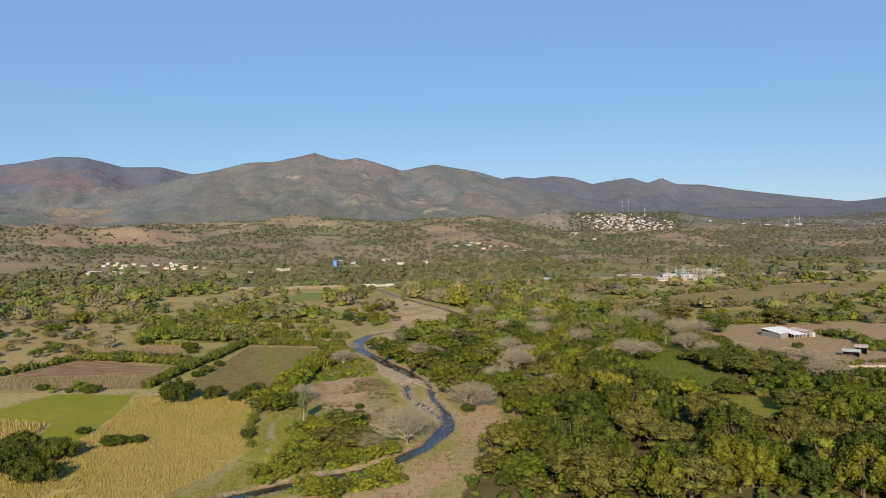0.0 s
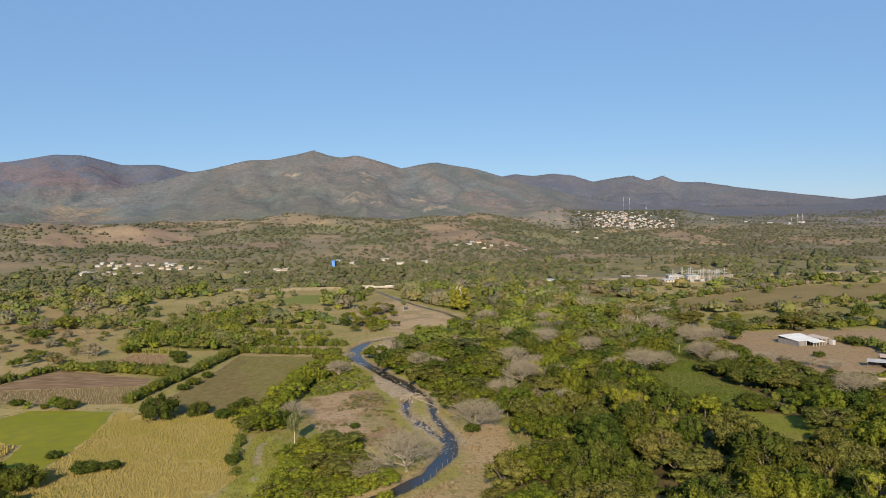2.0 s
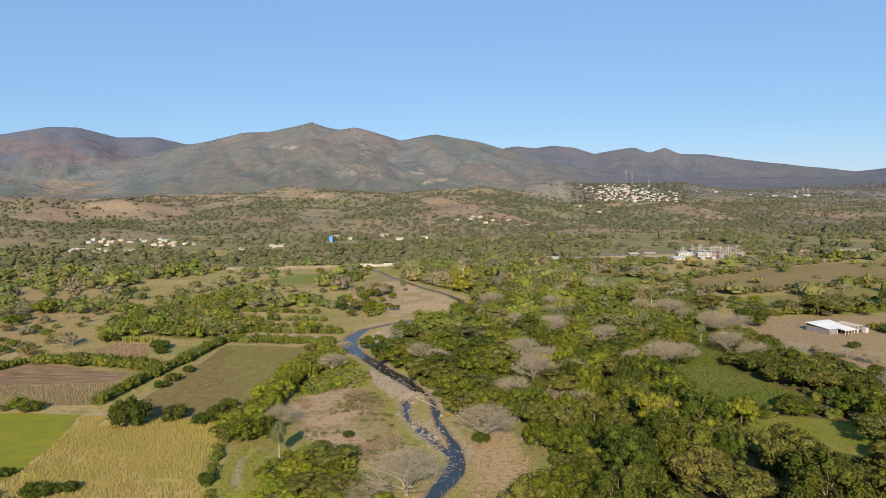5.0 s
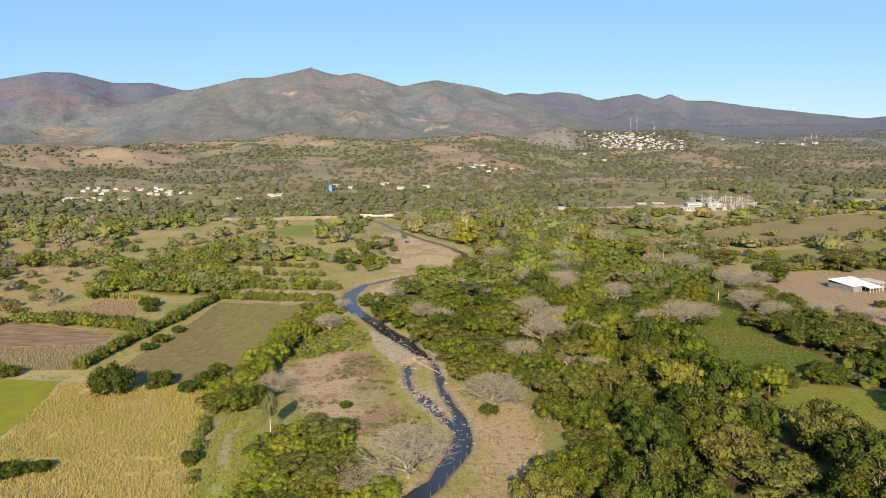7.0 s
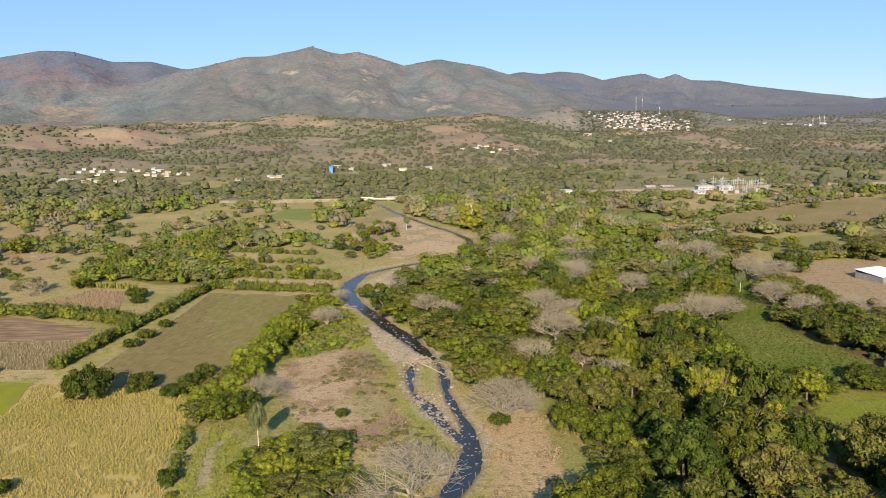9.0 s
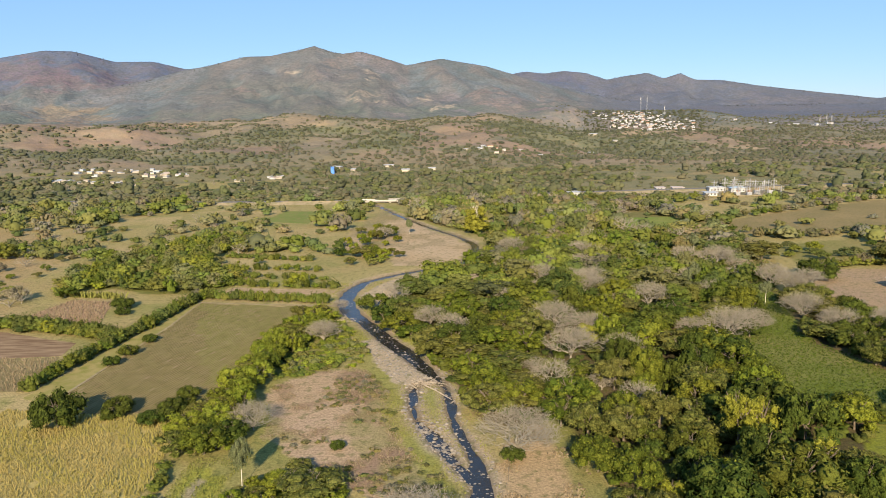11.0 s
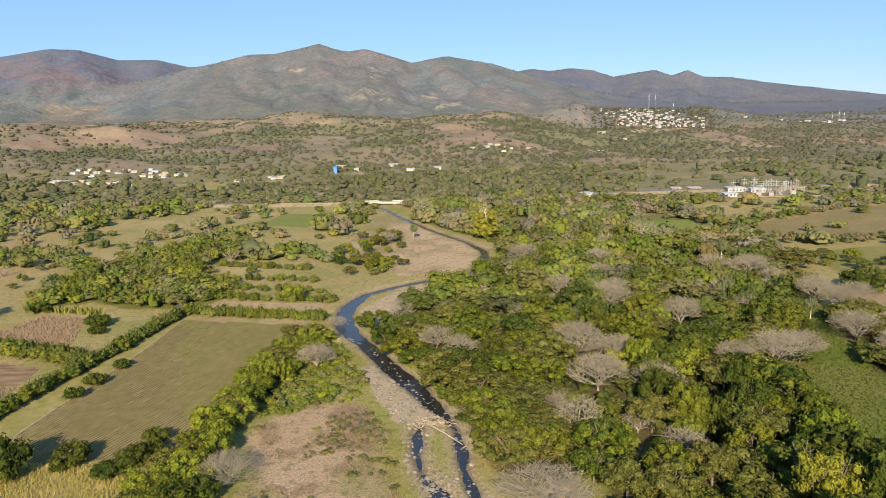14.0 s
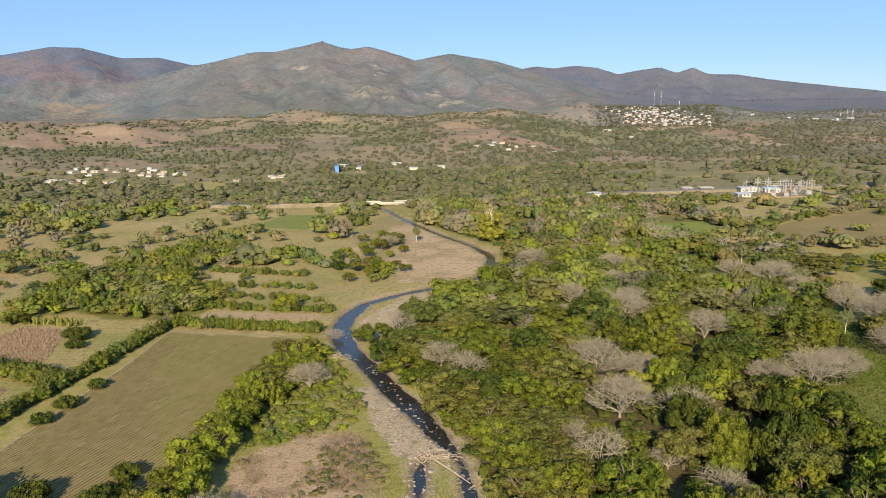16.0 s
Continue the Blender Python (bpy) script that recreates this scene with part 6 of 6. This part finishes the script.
open_shed(192, 333, -30, 5.5, 5, 3.2, RUST_ROOF, "taller shed with a weathered grey roof")


def field_wall():
    ob = new("stone_wall")
    for k in range(30):
        bm = bmesh.new()
        box(bm, (0, -0.25, 0), (1.75, 0.25, random.uniform(0.7, 1.0)))
        bmesh.ops.bevel(bm, geom=bm.edges[:], offset=0.07, segments=1, affect="EDGES")
        b = part("block", bm, PARAPET, ob)
        b.matrix_basis = pose(134 + 1.85 * k, 306 - 0.1 * k + random.uniform(-0.1, 0.1), -0.05, 0, 0, -3 + random.uniform(-2, 2))
    tagged(ob, "low broken stone wall below the barnyard", "wall")


field_wall()


# ---------------------------------------------------------------- substation
def gantry(x, y, tall, arm):
    ob = new("gantry_tower")
    ob.matrix_basis = pose(x, y, 0)
    bm = bmesh.new()
    w = 0.55
    for sx in (-w, w):
        for sy in (-w, w):
            bar(bm, (sx, sy, 0), (sx * 0.5, sy * 0.5, tall), 0.10, 4)
    for k in range(7):
        z0, z1 = tall * k / 7, tall * (k + 1) / 7
        a, b = w * (1 - 0.5 * k / 7), w * (1 - 0.5 * (k + 1) / 7)
        s = 1 if k % 2 else -1
        bar(bm, (-a * s, -a, z0), (b * s, -b, z1), 0.07, 4)
        bar(bm, (-a * s, a, z0), (b * s, b, z1), 0.07, 4)
    part("lattice_mast", bm, STEEL, ob)
    for z in (tall * 0.62, tall * 0.84):
        bm = bmesh.new()
        box(bm, (-arm, -0.1, z - 0.1), (arm, 0.1, z + 0.1))
        beam = part("cross_arm", bm, STEEL, ob)
        for k in (-0.8, 0, 0.8):
            bm = bmesh.new()
            bar(bm, (k * arm, 0, z - 1.1), (k * arm, 0, z - 0.15), 0.14, 6)
            part("insulator", bm, WHITE_WALL, beam, "white porcelain insulator")
    tagged(ob, "galvanised steel gantry tower in the substation", "gantry tower", "substation gantries")


def transformer(x, y):
    ob = new("transformer")
    ob.matrix_basis = pose(x, y, 0)
    bm = bmesh.new()
    box(bm, (-2, -1.2, 0.4), (2, 1.2, 3.2))
    bmesh.ops.bevel(bm, geom=bm.edges[:], offset=0.12, segments=1, affect="EDGES")
    tank = part("tank", bm, STEEL, ob)
    for s in (-1, 1):
        bm = bmesh.new()
        for k in range(6):
            box(bm, (-1.7 + k * 0.62, s * 1.2, 0.8), (-1.5 + k * 0.62, s * 2.0, 2.9))
        part("radiator", bm, STEEL, tank)
    for k in (-1.2, 0, 1.2):
        bm = bmesh.new()
        bar(bm, (k, 0, 3.1), (k * 1.2, 0, 4.8), 0.22, 8)
        part("bushing", bm, TILE_ROOF, tank, "brown ceramic bushing")
    bm = bmesh.new()
    box(bm, (-2.4, -1.6, -0.1), (2.4, 1.6, 0.45))
    part("plinth", bm, CONCRETE, ob)
    tagged(ob, "grey power transformer on a concrete plinth", "transformer", "substation transformers")


def flat_building(name, x, y, wide, deep, tall, roof, label, turn=0):
    ob = new(name)
    ob.matrix_basis = pose(x, y, 0, 0, 0, turn)
    bm = bmesh.new()
    box(bm, (-wide / 2, -deep / 2, -0.2), (wide / 2, deep / 2, tall))
    part("wall", bm, WHITE_WALL, ob)
    bm = bmesh.new()
    sheet_roof(bm, -wide / 2 - 0.8, wide / 2 + 0.8, -deep / 2 - 0.8, deep / 2 + 0.8, tall, tall + 0.5, 0.25)
    part("roof", bm, roof, ob)
    for k in range(max(2, int(wide / 3))):
        bm = bmesh.new()
        px_ = -wide / 2 + 1.4 + k * 2.9
        box(bm, (px_, -deep / 2 - 0.06, 1.0), (px_ + 1.3, -deep / 2 + 0.02, 2.2))
        part("window", bm, DARK_INSIDE, ob)
    tagged(ob, label, "building")


pad = bmesh.new()
box(pad, (209, 714, -0.2), (288, 767, 0.18))
tagged(part("substation_yard", pad, BANK_SOIL), "pale gravel yard of the substation", "yard", kind="structure")
wall = new("perimeter_wall")
for lo, hi in (((209, 714, 0), (288, 714.4, 1.3)), ((288, 714, 0), (288.4, 767, 1.3)), ((209, 767, 0), (288.4, 767.4, 1.3))):
    bm = bmesh.new()
    box(bm, lo, hi)
    part("wall_panel", bm, BANK_SOIL, wall)
tagged(wall, "pale concrete wall round the substation", "wall")
for x in (233, 243, 252, 261, 270, 279):
    for y in (727, 744, 760):
        gantry(x + random.uniform(-1.5, 1.5), y + random.uniform(-2, 2), random.choice((7.5, 10.0, 12.5)), 2.6)
for x, y in ((240, 721), (250, 721), (262, 735), (274, 735)):
    transformer(x, y)
flat_building("control_building", 219, 727, 10, 7, 2.6, SHEET_ROOF, "white control building with a pale flat roof")
flat_building("switch_house", 236, 762, 13, 7, 3.6, SHEET_ROOF, "white switch house behind the gantries")
flat_building("blue_roofed_hall", 252, 754, 12, 7, 3.6, PALE_BLUE, "hall with a light blue sheet roof among the gantries")
for a, b in (((233, 727), (279, 727)), ((233, 744), (279, 744)), ((233, 760), (279, 760))):
    bm = bmesh.new()
    box(bm, (a[0], a[1] - 0.1, 8.3), (b[0], b[1] + 0.1, 8.5))
    tagged(part("busbar_beam", bm, STEEL), "steel beam spanning the gantries", "beam", "substation beams")
flat_building("roadside_building", 104, 741, 9, 6, 3.5, SHEET_ROOF, "white roadside building with a sheet roof", 20)
flat_building("roadside_building", 190, 777, 8, 6, 2.6, RUST_ROOF, "white roadside building with a weathered roof")
flat_building("roadside_building", 206, 776, 10, 6, 2.6, RUST_ROOF, "white roadside building with a weathered roof")

# ---------------------------------------------------------------- villages and town
HOUSE_WALL, HOUSE_ROOF = {}, {}
for key, mat in (("white", WHITE_WALL), ("cream", CREAM_WALL)):
    bm = bmesh.new()
    box(bm, (-0.5, -0.5, -0.4), (0.5, 0.5, 0.72))
    me = bpy.data.meshes.new("wall")
    bm.to_mesh(me)
    bm.free()
    me.materials.append(mat)
    HOUSE_WALL[key] = me
for key, mat in (("tile", TILE_ROOF), ("sheet", SHEET_ROOF), ("rust", RUST_ROOF), ("pale", WHITE_ROOF)):
    bm = bmesh.new()
    rows = [[bm.verts.new((sx, sy, z)) for sx in (-0.56, 0.56)] for sy, z in ((-0.58, 0.70), (0, 1.0), (0.58, 0.70), (0, 0.72))]
    for k in range(4):
        a, b = rows[k], rows[(k + 1) % 4]
        bm.faces.new((a[0], a[1], b[1], b[0]))
    for s in (0, 1):
        bm.faces.new([r[s] for r in rows])
    bmesh.ops.recalc_face_normals(bm, faces=bm.faces[:])
    me = bpy.data.meshes.new("roof")
    bm.to_mesh(me)
    bm.free()
    me.materials.append(mat)
    HOUSE_ROOF[key] = me
HOUSE_LABEL = {"pale": "small white house with a white sheet roof", "tile": "small house with pale walls and a clay roof", "sheet": "small white house with a pale sheet roof", "rust": "small house with pale walls and a weathered roof"}


def house(x, y, wide, deep, tall, key, wall_key, group):
    z = float(height(np.array([x]), np.array([y]))[0])
    ob = new("house")
    ob.matrix_basis = pose(x, y, z, 0, 0, random.uniform(-35, 35)) @ Matrix.Diagonal((wide, deep, tall, 1))
    shared("wall", HOUSE_WALL[wall_key], ob)
    shared("roof", HOUSE_ROOF[key], ob)
    tagged(ob, HOUSE_LABEL[key], "house", group)


def bearing(az, dist):
    return -3 + dist * math.sin(radians(az)), 66 + dist * math.cos(radians(az))


for k in range(230):
    az = min(max(random.gauss(14.6, 1.5), 10.9), 18.0)
    up = random.gauss(0.46, 0.24) - 0.07 * (az - 14.6)
    house(*bearing(az, 2180 + 490 * min(max(up, 0.02), 1.0)), random.uniform(5, 10), random.uniform(5, 8), random.uniform(2.8, 4.4), random.choice(("sheet", "rust", "tile", "pale", "sheet")), random.choice(("white", "white", "white", "cream")), "houses of the town")
for k in range(34):
    az = random.choice((random.gauss(22.3, 0.7), random.uniform(18.5, 28)))
    house(*bearing(az, random.uniform(2420, 2560)), random.uniform(9, 17), random.uniform(8, 12), random.uniform(4, 6), random.choice(("sheet", "pale", "rust")), "white", "houses of the town")
for k in range(30):
    f = random.random()
    house(-520 + 320 * f + random.gauss(0, 14), 1085 - 105 * f + random.gauss(0, 26), random.uniform(5, 9.5), random.uniform(5, 8), random.uniform(2.4, 3.2), random.choice(("sheet", "sheet", "rust")), random.choice(("white", "cream", "cream")), "houses of the village")
for k in range(14):
    f = random.random()
    house(-480 + 130 * f + random.gauss(0, 10), 960 - 20 * f + random.gauss(0, 9), random.uniform(5, 9), random.uniform(5, 8), random.uniform(2.4, 3.2), random.choice(("sheet", "rust")), "cream", "houses of the village")
for k in range(12):
    house(random.gauss(72, 32), random.gauss(1290, 40), random.uniform(5, 9), random.uniform(5, 7), random.uniform(2.4, 3.2), random.choice(("sheet", "tile", "rust")), random.choice(("white", "cream")), "houses of the hamlet")
for x, y, w in ((-62, 1060, 10), (-130, 1072, 9), (-28, 1075, 9), (300, 1660, 18), (330, 1575, 12), (380, 2050, 16), (250, 1420, 9), (-160, 1120, 12), (-90, 1130, 12)):
    house(x, y, w, 8, 3.6, "sheet", "cream", "houses of the hamlet")


def blue_tower(x, y):
    z = float(height(np.array([x]), np.array([y]))[0])
    ob = new("blue_building")
    ob.matrix_basis = pose(x, y, z, 0, 0, 8) @ Matrix.Diagonal((0.62, 0.62, 0.75, 1))
    bm = bmesh.new()
    box(bm, (-3.6, -3.6, -0.5), (3.6, 3.6, 11))
    bmesh.ops.bevel(bm, geom=bm.edges[:], offset=0.1, segments=1, affect="EDGES")
    part("wall", bm, BLUE_SHEET, ob)
    bm = bmesh.new()
    sheet_roof(bm, -4, 4, -4, 4, 11, 11.6)
    part("roof", bm, BLUE_SHEET, ob)
    tagged(ob, "bright blue sheet-clad building among village trees", "building")


blue_tower(-155, 1041)


def radio_mast(x, y, tall):
    z = float(height(np.array([x]), np.array([y]))[0])
    ob = new("radio_mast")
    ob.matrix_basis = pose(x, y, z)
    bm = bmesh.new()
    w = 2.4
    for sx, sy in ((-1, -0.6), (1, -0.6), (0, 1.1)):
        bar(bm, (sx * w, sy * w, -1), (sx * 0.4, sy * 0.4, tall), 0.10, 4)
    for k in range(12):
        z0, z1 = tall * k / 12, tall * (k + 1) / 12
        a, b = w + (0.4 - w) * k / 12, w + (0.4 - w) * (k + 1) / 12
        bar(bm, (-a, -0.6 * a, z0), (b, -0.6 * b, z1), 0.06, 4)
        bar(bm, (a, -0.6 * a, z0), (0, 1.1 * b, z1), 0.06, 4)
        bar(bm, (0, 1.1 * a, z0), (-b, -0.6 * b, z1), 0.06, 4)
    mast = part("lattice_mast", bm, STEEL, ob)
    bm = bmesh.new()
    bar(bm, (0, 0, tall - 0.5), (0, 0, tall + 6), 0.14, 5)
    part("aerial", bm, STEEL, mast)
    for k in range(3):
        bm = bmesh.new()
        bar(bm, (-1.4, -1.5, tall * (0.75 + 0.08 * k)), (-1.4, -0.9, tall * (0.75 + 0.08 * k)), 1.0, 10)
        part("dish", bm, WHITE_WALL, mast, "white round dish")
    tagged(ob, "tall steel lattice radio mast on the hillside", "mast", "radio masts")


for az, dist, tall in ((14.3, 2640, 56), (14.75, 2640, 54), (16.0, 2560, 30), (26.2, 2400, 26), (26.6, 2400, 36), (26.9, 2400, 32)):
    radio_mast(*bearing(az, dist), tall)
